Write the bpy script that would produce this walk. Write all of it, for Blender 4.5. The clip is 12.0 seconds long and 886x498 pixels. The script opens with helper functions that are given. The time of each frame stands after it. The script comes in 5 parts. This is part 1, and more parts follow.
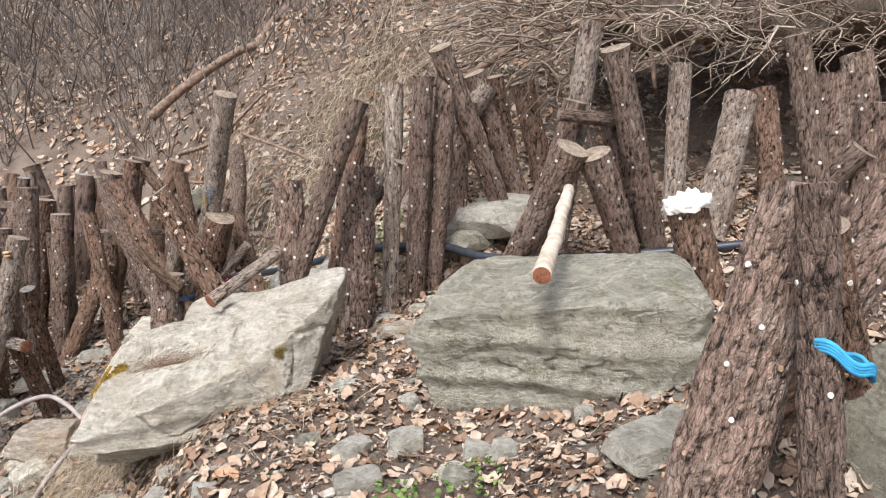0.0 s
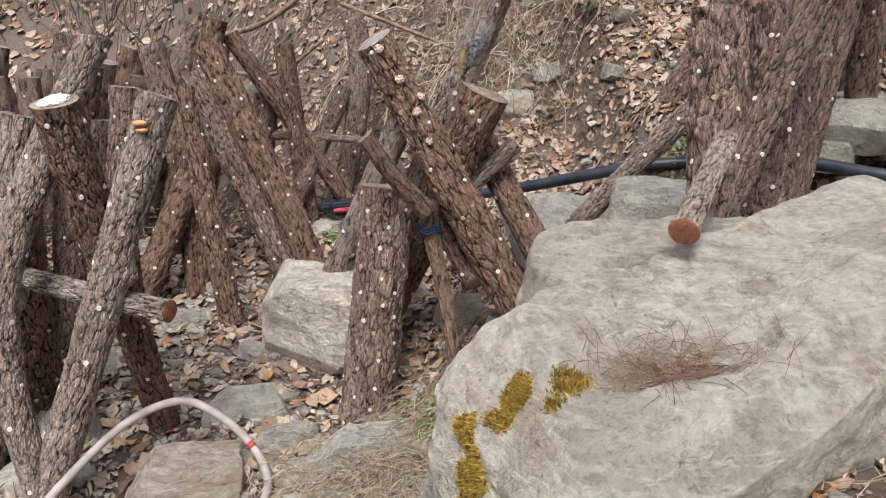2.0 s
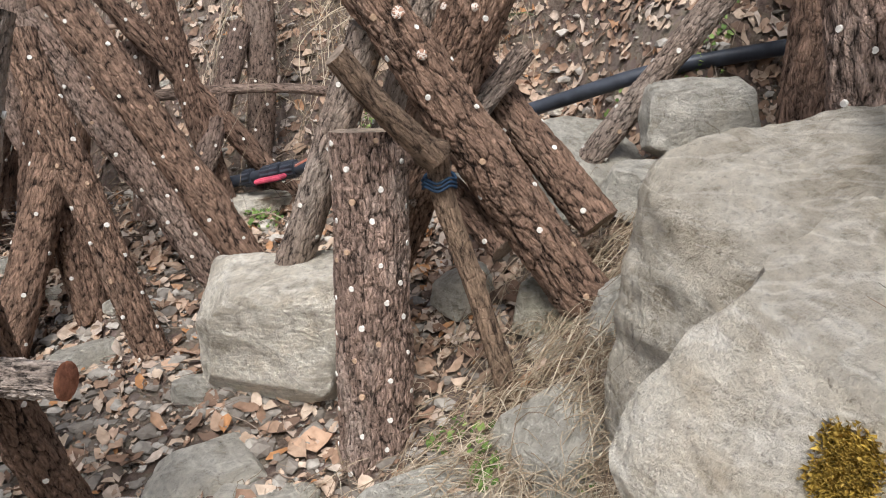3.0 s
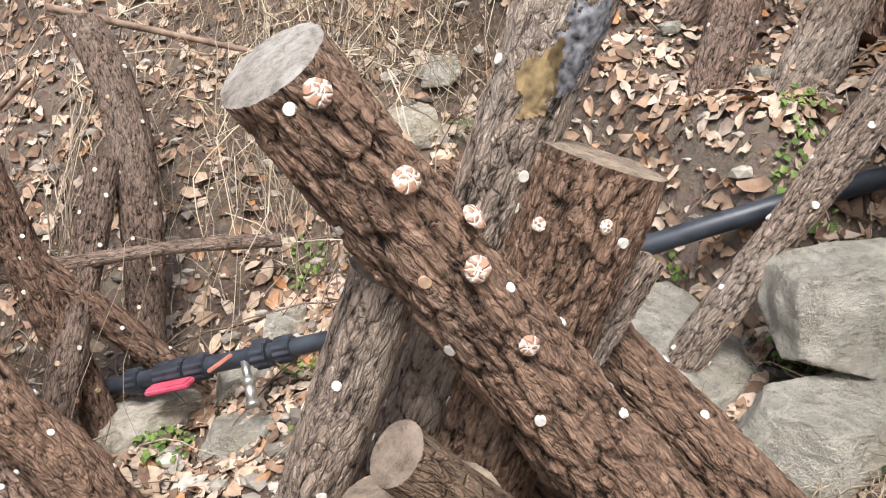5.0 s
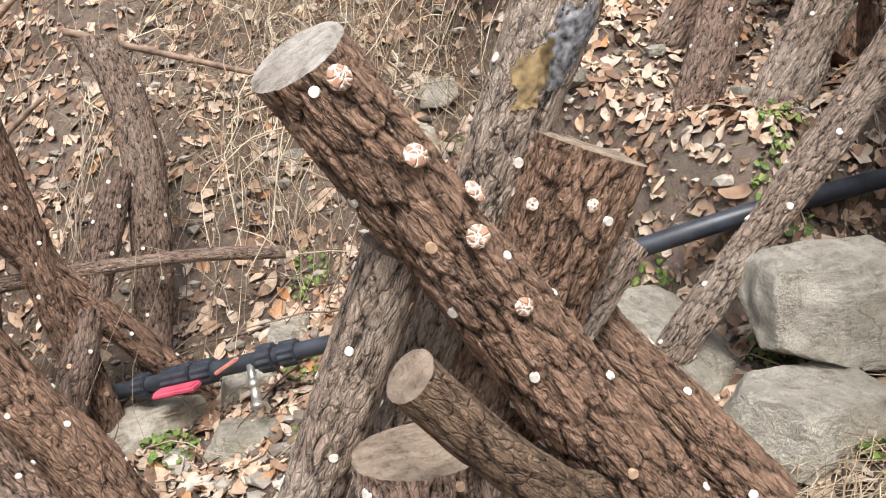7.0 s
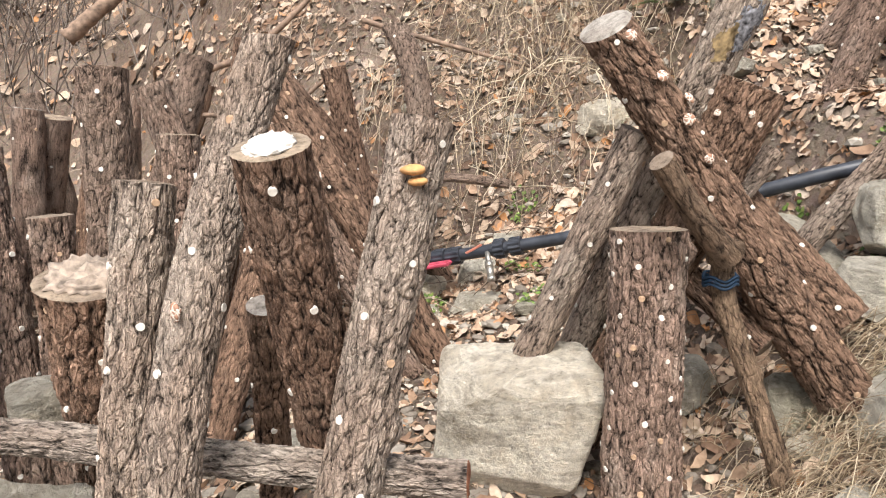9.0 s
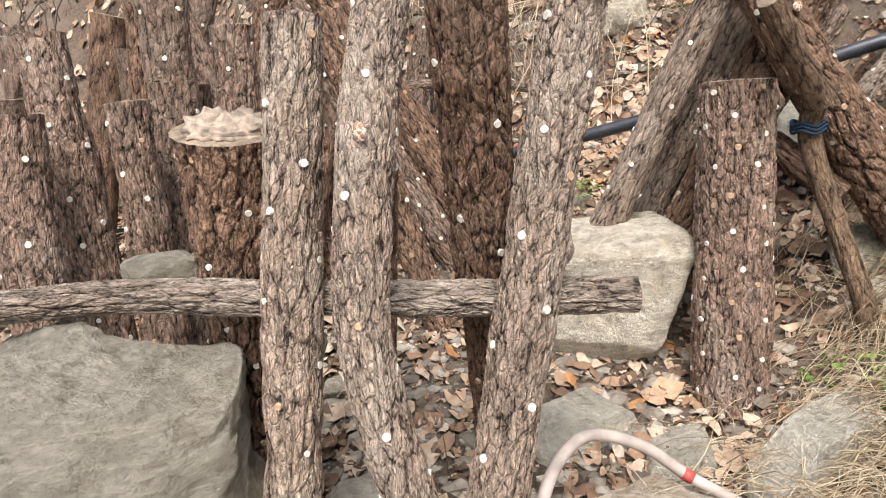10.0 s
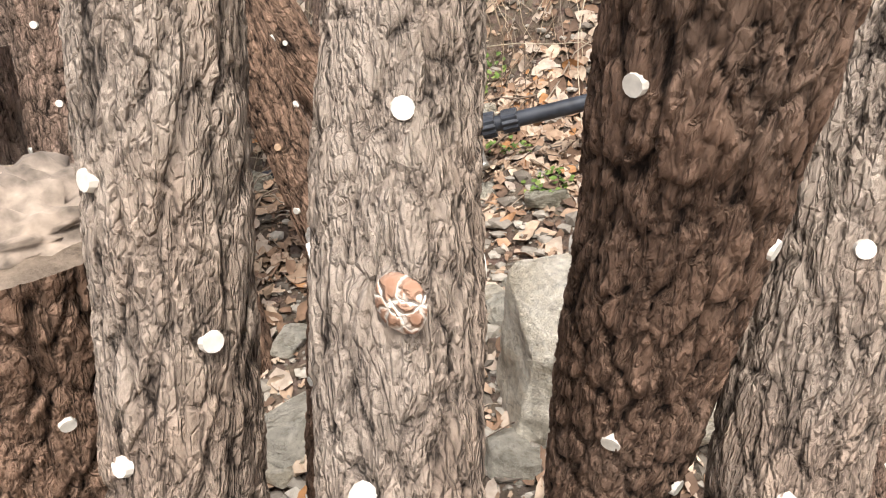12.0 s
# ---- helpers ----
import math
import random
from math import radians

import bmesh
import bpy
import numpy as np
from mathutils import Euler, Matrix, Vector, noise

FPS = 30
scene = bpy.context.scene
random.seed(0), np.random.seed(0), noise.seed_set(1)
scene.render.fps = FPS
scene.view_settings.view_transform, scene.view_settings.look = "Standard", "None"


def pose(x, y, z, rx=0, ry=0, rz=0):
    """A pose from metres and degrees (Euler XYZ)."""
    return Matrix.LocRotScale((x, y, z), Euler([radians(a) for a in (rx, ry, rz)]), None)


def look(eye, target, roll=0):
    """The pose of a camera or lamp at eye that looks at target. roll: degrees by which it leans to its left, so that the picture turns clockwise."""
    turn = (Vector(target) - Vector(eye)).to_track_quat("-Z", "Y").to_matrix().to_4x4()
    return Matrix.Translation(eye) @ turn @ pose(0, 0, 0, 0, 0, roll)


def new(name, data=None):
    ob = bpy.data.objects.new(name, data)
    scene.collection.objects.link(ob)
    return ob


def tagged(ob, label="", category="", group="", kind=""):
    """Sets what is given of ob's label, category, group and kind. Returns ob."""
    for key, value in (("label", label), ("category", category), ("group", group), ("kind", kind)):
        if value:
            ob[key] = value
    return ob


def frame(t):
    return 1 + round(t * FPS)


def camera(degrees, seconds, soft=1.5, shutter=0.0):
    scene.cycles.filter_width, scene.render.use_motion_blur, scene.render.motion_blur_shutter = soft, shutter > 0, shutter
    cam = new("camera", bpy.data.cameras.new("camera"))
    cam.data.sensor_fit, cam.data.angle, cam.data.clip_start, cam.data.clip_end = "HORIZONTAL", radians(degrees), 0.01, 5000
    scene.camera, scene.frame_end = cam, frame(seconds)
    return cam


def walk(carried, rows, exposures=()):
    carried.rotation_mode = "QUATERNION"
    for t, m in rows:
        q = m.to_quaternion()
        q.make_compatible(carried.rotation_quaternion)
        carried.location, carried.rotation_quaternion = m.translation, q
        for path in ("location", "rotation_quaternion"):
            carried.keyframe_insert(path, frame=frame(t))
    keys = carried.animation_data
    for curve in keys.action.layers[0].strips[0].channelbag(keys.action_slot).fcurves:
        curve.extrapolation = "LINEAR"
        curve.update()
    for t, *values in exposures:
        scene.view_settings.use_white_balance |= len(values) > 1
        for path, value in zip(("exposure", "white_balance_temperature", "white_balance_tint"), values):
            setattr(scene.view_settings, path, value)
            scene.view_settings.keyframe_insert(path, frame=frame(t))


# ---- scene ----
cam = camera(65.5, 12.0, soft=1.1)
PATH = [
    (0, (0.024, 0.427, 1.312), (-0.063, 2.388, 0.927), -2.2),
    (0.2, (-0.226, 0.533, 1.239), (-0.304, 2.508, 0.93), -6.1),
    (0.5, (-0.442, 0.723, 1.241), (-0.595, 2.672, 0.819), -6.1),
    (0.7, (-0.536, 0.831, 1.18), (-0.686, 2.797, 0.848), -9.0),
    (1, (-0.811, 1.028, 1.136), (-0.856, 2.981, 0.707), -3.8),
    (1.5, (-1.176, 1.32, 1.072), (-1.172, 3.251, 0.552), -5.8),
    (1.8, (-1.329, 1.521, 0.995), (-1.174, 3.447, 0.481), -0.3),
    (2, (-1.422, 1.668, 0.953), (-1.221, 3.589, 0.434), 1.7),
    (2.1, (-1.476, 1.751, 0.927), (-1.21, 3.683, 0.482), -1.0),
    (2.2, (-1.511, 1.829, 0.906), (-1.153, 3.733, 0.409), 2.4),
    (2.3, (-1.523, 1.877, 0.887), (-1.186, 3.749, 0.268), 1.8),
    (2.5, (-1.575, 1.979, 0.857), (-1.161, 3.822, 0.198), 0.1),
    (3, (-1.596, 2.235, 0.828), (-1.096, 4.06, 0.18), -4.1),
    (3.2, (-1.579, 2.358, 0.864), (-1.094, 4.192, 0.231), -7.6),
    (4.8, (-1.567, 2.956, 1.0), (-0.736, 4.676, 0.407), -6.9),
    (5, (-1.561, 2.987, 1.011), (-0.738, 4.717, 0.435), -6.9),
    (5.5, (-1.549, 3.024, 1.024), (-0.702, 4.758, 0.499), -7.2),
    (6, (-1.538, 3.029, 1.022), (-0.701, 4.772, 0.511), -7.3),
    (6.5, (-1.546, 3.004, 1.002), (-0.697, 4.746, 0.506), -6.5),
    (6.7, (-1.567, 2.978, 0.995), (-0.708, 4.717, 0.506), -6.6),
    (8.3, (-1.876, 2.491, 0.888), (-1.108, 4.274, 0.409), -6.1),
    (8.4, (-1.904, 2.453, 0.892), (-1.191, 4.263, 0.425), -5.3),
    (8.5, (-1.932, 2.421, 0.898), (-1.287, 4.257, 0.435), -6.2),
    (8.6, (-1.954, 2.398, 0.905), (-1.363, 4.249, 0.433), -6.3),
    (8.7, (-1.975, 2.377, 0.91), (-1.44, 4.243, 0.428), -5.0),
    (8.8, (-2.004, 2.37, 0.914), (-1.482, 4.24, 0.431), -3.1),
    (9, (-2.07, 2.349, 0.901), (-1.58, 4.239, 0.468), -3.5),
    (9.2, (-2.152, 2.34, 0.891), (-1.66, 4.221, 0.419), -4.9),
    (9.3, (-2.192, 2.339, 0.873), (-1.638, 4.2, 0.394), -4.9),
    (9.5, (-2.257, 2.328, 0.843), (-1.71, 4.155, 0.243), -5.6),
    (10, (-2.353, 2.386, 0.761), (-1.763, 4.21, 0.192), -6.0),
    (10.3, (-2.391, 2.453, 0.716), (-1.807, 4.24, 0.031), -6.3),
    (10.5, (-2.405, 2.483, 0.704), (-1.712, 4.181, -0.093), -4.7),
    (11, (-2.438, 2.638, 0.725), (-1.589, 4.282, -0.034), -4.2),
    (11.4, (-2.396, 2.782, 0.767), (-1.492, 4.399, 0.013), -1.7),
    (11.5, (-2.382, 2.819, 0.77), (-1.428, 4.411, 0.026), -2.3),
    (12, (-2.276, 2.971, 0.787), (-1.403, 4.602, 0.027), -4.7),
]
walk(cam, [(t, look(eye, target, roll)) for t, eye, target, roll in PATH],
     [(0, 1.04, 6050, 10), (1.5, 0.74, 6080, 10), (2.5, 0.78, 6080, 10), (3.2, 0.98, 6100, 10), (5.5, 1.30, 6280, 10), (8.5, 1.30, 6500, 10), (9.5, 1.28, 6560, 10), (12, 1.26, 6580, 10)])

# world and light: an overcast winter day in a narrow valley
world = bpy.data.worlds.new("world")
scene.world = world
world.use_nodes = True
wn = world.node_tree.nodes
sky = wn.new("ShaderNodeTexSky")
sky.sky_type, sky.sun_disc = "NISHITA", False
sky.sun_elevation, sky.sun_rotation = radians(52), radians(200)
sky.air_density, sky.dust_density, sky.ozone_density = 1.0, 4.0, 1.0
sky_hsv = wn.new("ShaderNodeHueSaturation")
sky_hsv.inputs["Saturation"].default_value = 0.55
world.node_tree.links.new(sky.outputs[0], sky_hsv.inputs["Color"])
world.node_tree.links.new(sky_hsv.outputs[0], wn["Background"].inputs["Color"])
wn["Background"].inputs["Strength"].default_value = 0.105
sun = new("sun", bpy.data.lights.new("sun", "SUN"))
sun.data.energy, sun.data.angle, sun.data.color = 2.1, radians(25), (1.0, 0.97, 0.94)
sun.matrix_world = look((-1.0, -3.2, 6.0), (0, 0, 0))

# ---------------------------------------------------------------- numeric noise
MASK = np.uint64(0xFFFFFFFF)


def hashed(ix, iy, iz, seed):
    h = (ix.astype(np.int64) * 374761393 + iy.astype(np.int64) * 668265263 + iz.astype(np.int64) * 2147483647 + seed * 974634777).astype(np.uint64) & MASK
    h = ((h ^ (h >> np.uint64(13))) * np.uint64(1274126177)) & MASK
    h = ((h ^ (h >> np.uint64(16))) * np.uint64(2246822519)) & MASK
    return ((h ^ (h >> np.uint64(15))) & MASK).astype(np.float64) / 4294967295.0


def smooth_noise(p, seed=0):
    """Value noise, -1 to 1, at an N x 3 array of points."""
    i = np.floor(p)
    f = p - i
    f = f * f * (3 - 2 * f)
    out = np.zeros(len(p))
    for dx in (0, 1):
        for dy in (0, 1):
            for dz in (0, 1):
                w = (f[:, 0] if dx else 1 - f[:, 0]) * (f[:, 1] if dy else 1 - f[:, 1]) * (f[:, 2] if dz else 1 - f[:, 2])
                out += w * hashed(i[:, 0] + dx, i[:, 1] + dy, i[:, 2] + dz, seed)
    return out * 2 - 1


def layered(p, seed=0, octaves=4, fall=0.5):
    out, amp, total = np.zeros(len(p)), 1.0, 0.0
    for k in range(octaves):
        out += amp * smooth_noise(p * 2 ** k, seed + k)
        total += amp
        amp *= fall
    return out / total


def cells(p, seed=0, tags=False):
    """Distances to the nearest and second nearest cell centre, and a random value for the nearest."""
    i = np.floor(p)
    f1, f2, tag = np.full(len(p), 9.0), np.full(len(p), 9.0), np.zeros(len(p))
    for dx in (-1, 0, 1):
        for dy in (-1, 0, 1):
            for dz in (-1, 0, 1):
                a, b, c = i[:, 0] + dx, i[:, 1] + dy, i[:, 2] + dz
                h = hashed(a, b, c, seed)
                q = np.stack((a + h, b + hashed(a, b, c, seed + 7), c + hashed(a, b, c, seed + 13)), 1)
                d = np.sqrt(((q - p) ** 2).sum(1))
                f2 = np.minimum(f2, np.maximum(f1, d))
                tag = np.where(d < f1, h, tag)
                f1 = np.minimum(f1, d)
    return (f1, f2, tag) if tags else (f1, f2)


def step(a, b, x):
    t = np.clip((x - a) / (b - a), 0, 1)
    return t * t * (3 - 2 * t)


# ---------------------------------------------------------------- mesh helpers
def mesh_of(name, verts, faces, material, flat=False, values=None):
    me = bpy.data.meshes.new(name)
    me.from_pydata(np.asarray(verts).tolist(), [], faces.tolist() if isinstance(faces, np.ndarray) else faces)
    me.materials.append(material)
    if not flat:
        me.polygons.foreach_set("use_smooth", np.ones(len(me.polygons), dtype=bool))
    if values is not None:
        me.attributes.new("ridge", "FLOAT", "POINT").data.foreach_set("value", np.asarray(values, dtype=np.float32))
    me.update()
    return me


def under(name, me, parent, m=None, label=""):
    ob = new(name, me)
    ob.parent = parent
    if m is not None:
        ob.matrix_basis = m
    return tagged(ob, label)


def part(name, bm, material, parent, label="", smooth=False):
    me = bpy.data.meshes.new(name)
    bm.to_mesh(me)
    bm.free()
    me.materials.append(material)
    if smooth:
        me.polygons.foreach_set("use_smooth", np.ones(len(me.polygons), dtype=bool))
    ob = new(name, me)
    ob.parent = parent
    return tagged(ob, label)


def grid_faces(rows, cols, closed=True):
    """Quads of a rows x cols lattice; closed: the columns run round."""
    r, c = np.meshgrid(np.arange(rows - 1), np.arange(cols if closed else cols - 1), indexing="ij")
    r, c = r.ravel(), c.ravel()
    d = (c + 1) % cols
    return np.stack((r * cols + c, r * cols + d, (r + 1) * cols + d, (r + 1) * cols + c), 1)


def aim(base, direction, spin=0.0):
    """A pose at base whose z axis runs along the direction."""
    return Matrix.Translation(base) @ Vector(direction).to_track_quat("Z", "Y").to_matrix().to_4x4() @ Matrix.Rotation(spin, 4, "Z")


def sweep(points, radii, sides=8, seed=0, rough=0.0, caps=True):
    """Vertices and faces of a tube along points."""
    pts = np.asarray(points, float)
    radii = np.broadcast_to(np.asarray(radii, float), (len(pts),))
    tang = np.gradient(pts, axis=0)
    tang /= np.linalg.norm(tang, axis=1)[:, None] + 1e-9
    ref = np.array([0.31, 0.17, 0.93]) if abs(tang[0][2]) < 0.9 else np.array([0.93, 0.3, 0.1])
    a = np.cross(tang, ref)
    a /= np.linalg.norm(a, axis=1)[:, None]
    b = np.cross(tang, a)
    th = np.linspace(0, 2 * np.pi, sides, endpoint=False)
    ring = a[:, None, :] * np.cos(th)[None, :, None] + b[:, None, :] * np.sin(th)[None, :, None]
    r = radii[:, None] * np.ones(sides)[None]
    if rough:
        n = layered((pts[:, None, :] + ring * radii[:, None, None]).reshape(-1, 3) * 28, seed, 3).reshape(r.shape)
        r = r * (1 + rough * n)
    v = (pts[:, None, :] + ring * r[:, :, None]).reshape(-1, 3)
    f = grid_faces(len(pts), sides).tolist()
    if caps:
        f.append(list(range(sides))[::-1])
        f.append([(len(pts) - 1) * sides + k for k in range(sides)])
    return v, f


def smooth_line(points, n):
    """n points on a smooth curve through the given ones."""
    p = np.asarray(points, float)
    p = np.vstack((2 * p[0] - p[1], p, 2 * p[-1] - p[-2]))
    out = []
    for s in np.linspace(0, len(p) - 3 - 1e-6, n):
        k = int(s)
        t = s - k
        a, b, c, d = p[k:k + 4]
        out.append(0.5 * (2 * b + (c - a) * t + (2 * a - 5 * b + 4 * c - d) * t * t + (3 * b - a - 3 * c + d) * t ** 3))
    return np.array(out)


# ---------------------------------------------------------------- materials
def material(name, rough=0.85, spec=0.25):
    m = bpy.data.materials.new(name)
    m.use_nodes = True
    n = m.node_tree.nodes
    b = n["Principled BSDF"]
    b.inputs["Roughness"].default_value = rough
    b.inputs["Specular IOR Level"].default_value = spec
    return m, n, m.node_tree.links, b


def ramp(n, stops):
    r = n.new("ShaderNodeValToRGB")
    while len(r.color_ramp.elements) < len(stops):
        r.color_ramp.elements.new(0.5)
    for e, (pos, col) in zip(r.color_ramp.elements, stops):
        e.position, e.color = pos, (*col, 1)
    return r


def tex(n, links, kind, scale, coord="Object", stretch=(1, 1, 1), **values):
    tc = n.new("ShaderNodeTexCoord")
    mp = n.new("ShaderNodeMapping")
    mp.inputs["Scale"].default_value = stretch
    t = n.new(kind)
    t.inputs["Scale"].default_value = scale
    for key, value in values.items():
        t.inputs[key].default_value = value
    links.new(tc.outputs[coord], mp.inputs[0])
    links.new(mp.outputs[0], t.inputs["Vector"])
    return t


def mix(n, links, fac, a, b, mode="MIX"):
    x = n.new("ShaderNodeMix")
    x.data_type, x.blend_type = "RGBA", mode
    if isinstance(fac, float):
        x.inputs[0].default_value = fac
    else:
        links.new(fac, x.inputs[0])
    for socket, value in ((x.inputs[6], a), (x.inputs[7], b)):
        if isinstance(value, tuple):
            socket.default_value = (*value, 1)
        else:
            links.new(value, socket)
    return x.outputs[2]


def bump(n, links, b, height, strength, distance):
    x = n.new("ShaderNodeBump")
    x.inputs["Strength"].default_value, x.inputs["Distance"].default_value = strength, distance
    links.new(height, x.inputs["Height"])
    links.new(x.outputs[0], b.inputs["Normal"])


def bark_material(name, crack_shade, plate, pale, pale_share, size=70):
    m, n, l, b = material(name, 0.92, 0.18)
    at = n.new("ShaderNodeAttribute")
    at.attribute_name = "ridge"
    fine = tex(n, l, "ShaderNodeTexNoise", 110, stretch=(1, 1, 0.4), Detail=8.0, Roughness=0.75)
    broad = tex(n, l, "ShaderNodeTexNoise", 8, stretch=(1, 1, 0.5), Detail=5.0, Roughness=0.6)
    patch = tex(n, l, "ShaderNodeTexNoise", 30, stretch=(1, 1, 0.4), Detail=5.0, Roughness=0.65)
    # crackle: bent cells along the grain
    tc = n.new("ShaderNodeTexCoord")
    bent = n.new("ShaderNodeTexNoise")
    bent.inputs["Scale"].default_value, bent.inputs["Detail"].default_value = 45, 3.0
    off = n.new("ShaderNodeMix")
    off.data_type, off.blend_type = "RGBA", "LINEAR_LIGHT"
    off.inputs[0].default_value = 0.005
    l.new(tc.outputs["Object"], bent.inputs["Vector"])
    l.new(tc.outputs["Object"], off.inputs[6])
    l.new(bent.outputs["Color"], off.inputs[7])
    mp = n.new("ShaderNodeMapping")
    mp.inputs["Scale"].default_value = (1, 1, 0.36)
    l.new(off.outputs[2], mp.inputs[0])
    vor = n.new("ShaderNodeTexVoronoi")
    vor.feature = "DISTANCE_TO_EDGE"
    vor.inputs["Scale"].default_value = size
    l.new(mp.outputs[0], vor.inputs["Vector"])
    gap = ramp(n, ((0.0, (0, 0, 0)), (0.10, (1, 1, 1))))
    l.new(vor.outputs["Distance"], gap.inputs[0])
    vor2 = n.new("ShaderNodeTexVoronoi")
    vor2.feature = "DISTANCE_TO_EDGE"
    vor2.inputs["Scale"].default_value = size * 2.4
    l.new(mp.outputs[0], vor2.inputs["Vector"])
    gap2 = ramp(n, ((0.0, (0, 0, 0)), (0.12, (1, 1, 1))))
    l.new(vor2.outputs["Distance"], gap2.inputs[0])
    grainy = tex(n, l, "ShaderNodeTexNoise", 75, stretch=(1, 1, 0.16), Detail=4.0, Roughness=0.6, Distortion=0.5)
    fiss = ramp(n, ((0.44, (1, 1, 1)), (0.485, (0, 0, 0)), (0.515, (0, 0, 0)), (0.56, (1, 1, 1))))
    l.new(grainy.outputs["Fac"], fiss.inputs[0])

    def calc(op, a, c, clamp=False):
        x = n.new("ShaderNodeMath")
        x.operation, x.use_clamp = op, clamp
        for k, value in enumerate((a, c)):
            if isinstance(value, float):
                x.inputs[k].default_value = value
            else:
                l.new(value, x.inputs[k])
        return x.outputs[0]

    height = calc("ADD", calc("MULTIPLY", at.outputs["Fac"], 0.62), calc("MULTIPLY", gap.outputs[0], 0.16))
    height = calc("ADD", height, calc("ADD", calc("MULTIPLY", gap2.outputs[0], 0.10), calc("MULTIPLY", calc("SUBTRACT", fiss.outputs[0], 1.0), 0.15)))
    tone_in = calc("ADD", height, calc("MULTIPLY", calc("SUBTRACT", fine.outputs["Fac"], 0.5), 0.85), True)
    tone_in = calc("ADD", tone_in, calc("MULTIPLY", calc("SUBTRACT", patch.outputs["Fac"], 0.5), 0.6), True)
    # furrows go near black: dark inner bark plus shade put into the colour
    c = ramp(n, ((0.12, tuple(x * 0.85 for x in crack_shade)), (0.45, tuple(0.62 * x + 0.38 * y for x, y in zip(plate, crack_shade))), (0.7, plate), (1.0, tuple(x * 1.4 for x in plate))))
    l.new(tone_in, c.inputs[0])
    share = ramp(n, ((pale_share, (0, 0, 0)), (pale_share + 0.16, (0.7, 0.7, 0.7))))
    l.new(broad.outputs["Fac"], share.inputs[0])
    col = mix(n, l, calc("MULTIPLY", share.outputs[0], tone_in), c.outputs[0], pale)
    info = n.new("ShaderNodeObjectInfo")
    tone = ramp(n, ((0.0, (0.84, 0.82, 0.82)), (0.5, (1.0, 0.98, 0.96)), (1.0, (1.15, 1.13, 1.12))))
    l.new(info.outputs["Random"], tone.inputs[0])
    l.new(mix(n, l, 1.0, col, tone.outputs[0], "MULTIPLY"), b.inputs["Base Color"])
    relief_in = calc("ADD", calc("ADD", calc("MULTIPLY", gap.outputs[0], 0.35), calc("ADD", calc("MULTIPLY", fiss.outputs[0], 0.40), calc("MULTIPLY", gap2.outputs[0], 0.18))), calc("ADD", calc("MULTIPLY", fine.outputs["Fac"], 0.7), calc("MULTIPLY", patch.outputs["Fac"], 0.6)))
    bump(n, l, b, relief_in, 1.0, 0.012)
    return m


# each: crack colour with furrow shade in it, plate, pale patches, pale share
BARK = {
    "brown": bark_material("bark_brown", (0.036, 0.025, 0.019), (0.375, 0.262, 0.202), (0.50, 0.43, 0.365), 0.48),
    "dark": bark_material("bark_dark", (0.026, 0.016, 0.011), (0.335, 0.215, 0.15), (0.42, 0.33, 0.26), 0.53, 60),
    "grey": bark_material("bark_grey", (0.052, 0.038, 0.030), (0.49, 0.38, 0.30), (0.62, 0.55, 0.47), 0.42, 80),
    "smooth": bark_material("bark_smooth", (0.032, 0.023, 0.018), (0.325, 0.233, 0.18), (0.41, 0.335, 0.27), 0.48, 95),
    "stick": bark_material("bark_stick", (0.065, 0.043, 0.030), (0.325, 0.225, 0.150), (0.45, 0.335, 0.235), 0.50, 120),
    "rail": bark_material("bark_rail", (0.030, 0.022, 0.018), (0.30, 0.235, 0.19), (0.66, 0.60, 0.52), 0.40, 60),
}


def cut_wood(name, core, rim):
    m, n, l, b = material(name, 0.9, 0.15)
    rings = tex(n, l, "ShaderNodeTexWave", 38, Distortion=6.0, Detail=4.0)
    rings.wave_type, rings.rings_direction = "RINGS", "Z"
    grain = tex(n, l, "ShaderNodeTexNoise", 55, Detail=8.0, Roughness=0.75)
    spots = tex(n, l, "ShaderNodeTexNoise", 14, Detail=4.0)
    a = mix(n, l, rings.outputs["Fac"], core, tuple(x * 0.88 for x in core))
    share = ramp(n, ((0.40, (0, 0, 0)), (0.58, (0.85, 0.85, 0.85))))
    l.new(spots.outputs["Fac"], share.inputs[0])
    a = mix(n, l, share.outputs[0], a, rim)
    v = ramp(n, ((0.34, (0.42, 0.40, 0.38)), (0.5, (0.95, 0.95, 0.95)), (0.68, (1.3, 1.3, 1.3))))
    l.new(grain.outputs["Fac"], v.inputs[0])
    l.new(mix(n, l, 1.0, a, v.outputs[0], "MULTIPLY"), b.inputs["Base Color"])
    bump(n, l, b, grain.outputs["Fac"], 0.9, 0.006)
    return m


CUT = cut_wood("cut_wood_weathered", (0.33, 0.26, 0.19), (0.22, 0.17, 0.13))
CUT_RED = cut_wood("cut_wood_red", (0.36, 0.15, 0.08), (0.24, 0.10, 0.06))
CUT_GREY = cut_wood("cut_wood_grey", (0.36, 0.33, 0.29), (0.24, 0.21, 0.18))
CUT_PALE = cut_wood("cut_wood_pale", (0.62, 0.56, 0.47), (0.40, 0.32, 0.24))


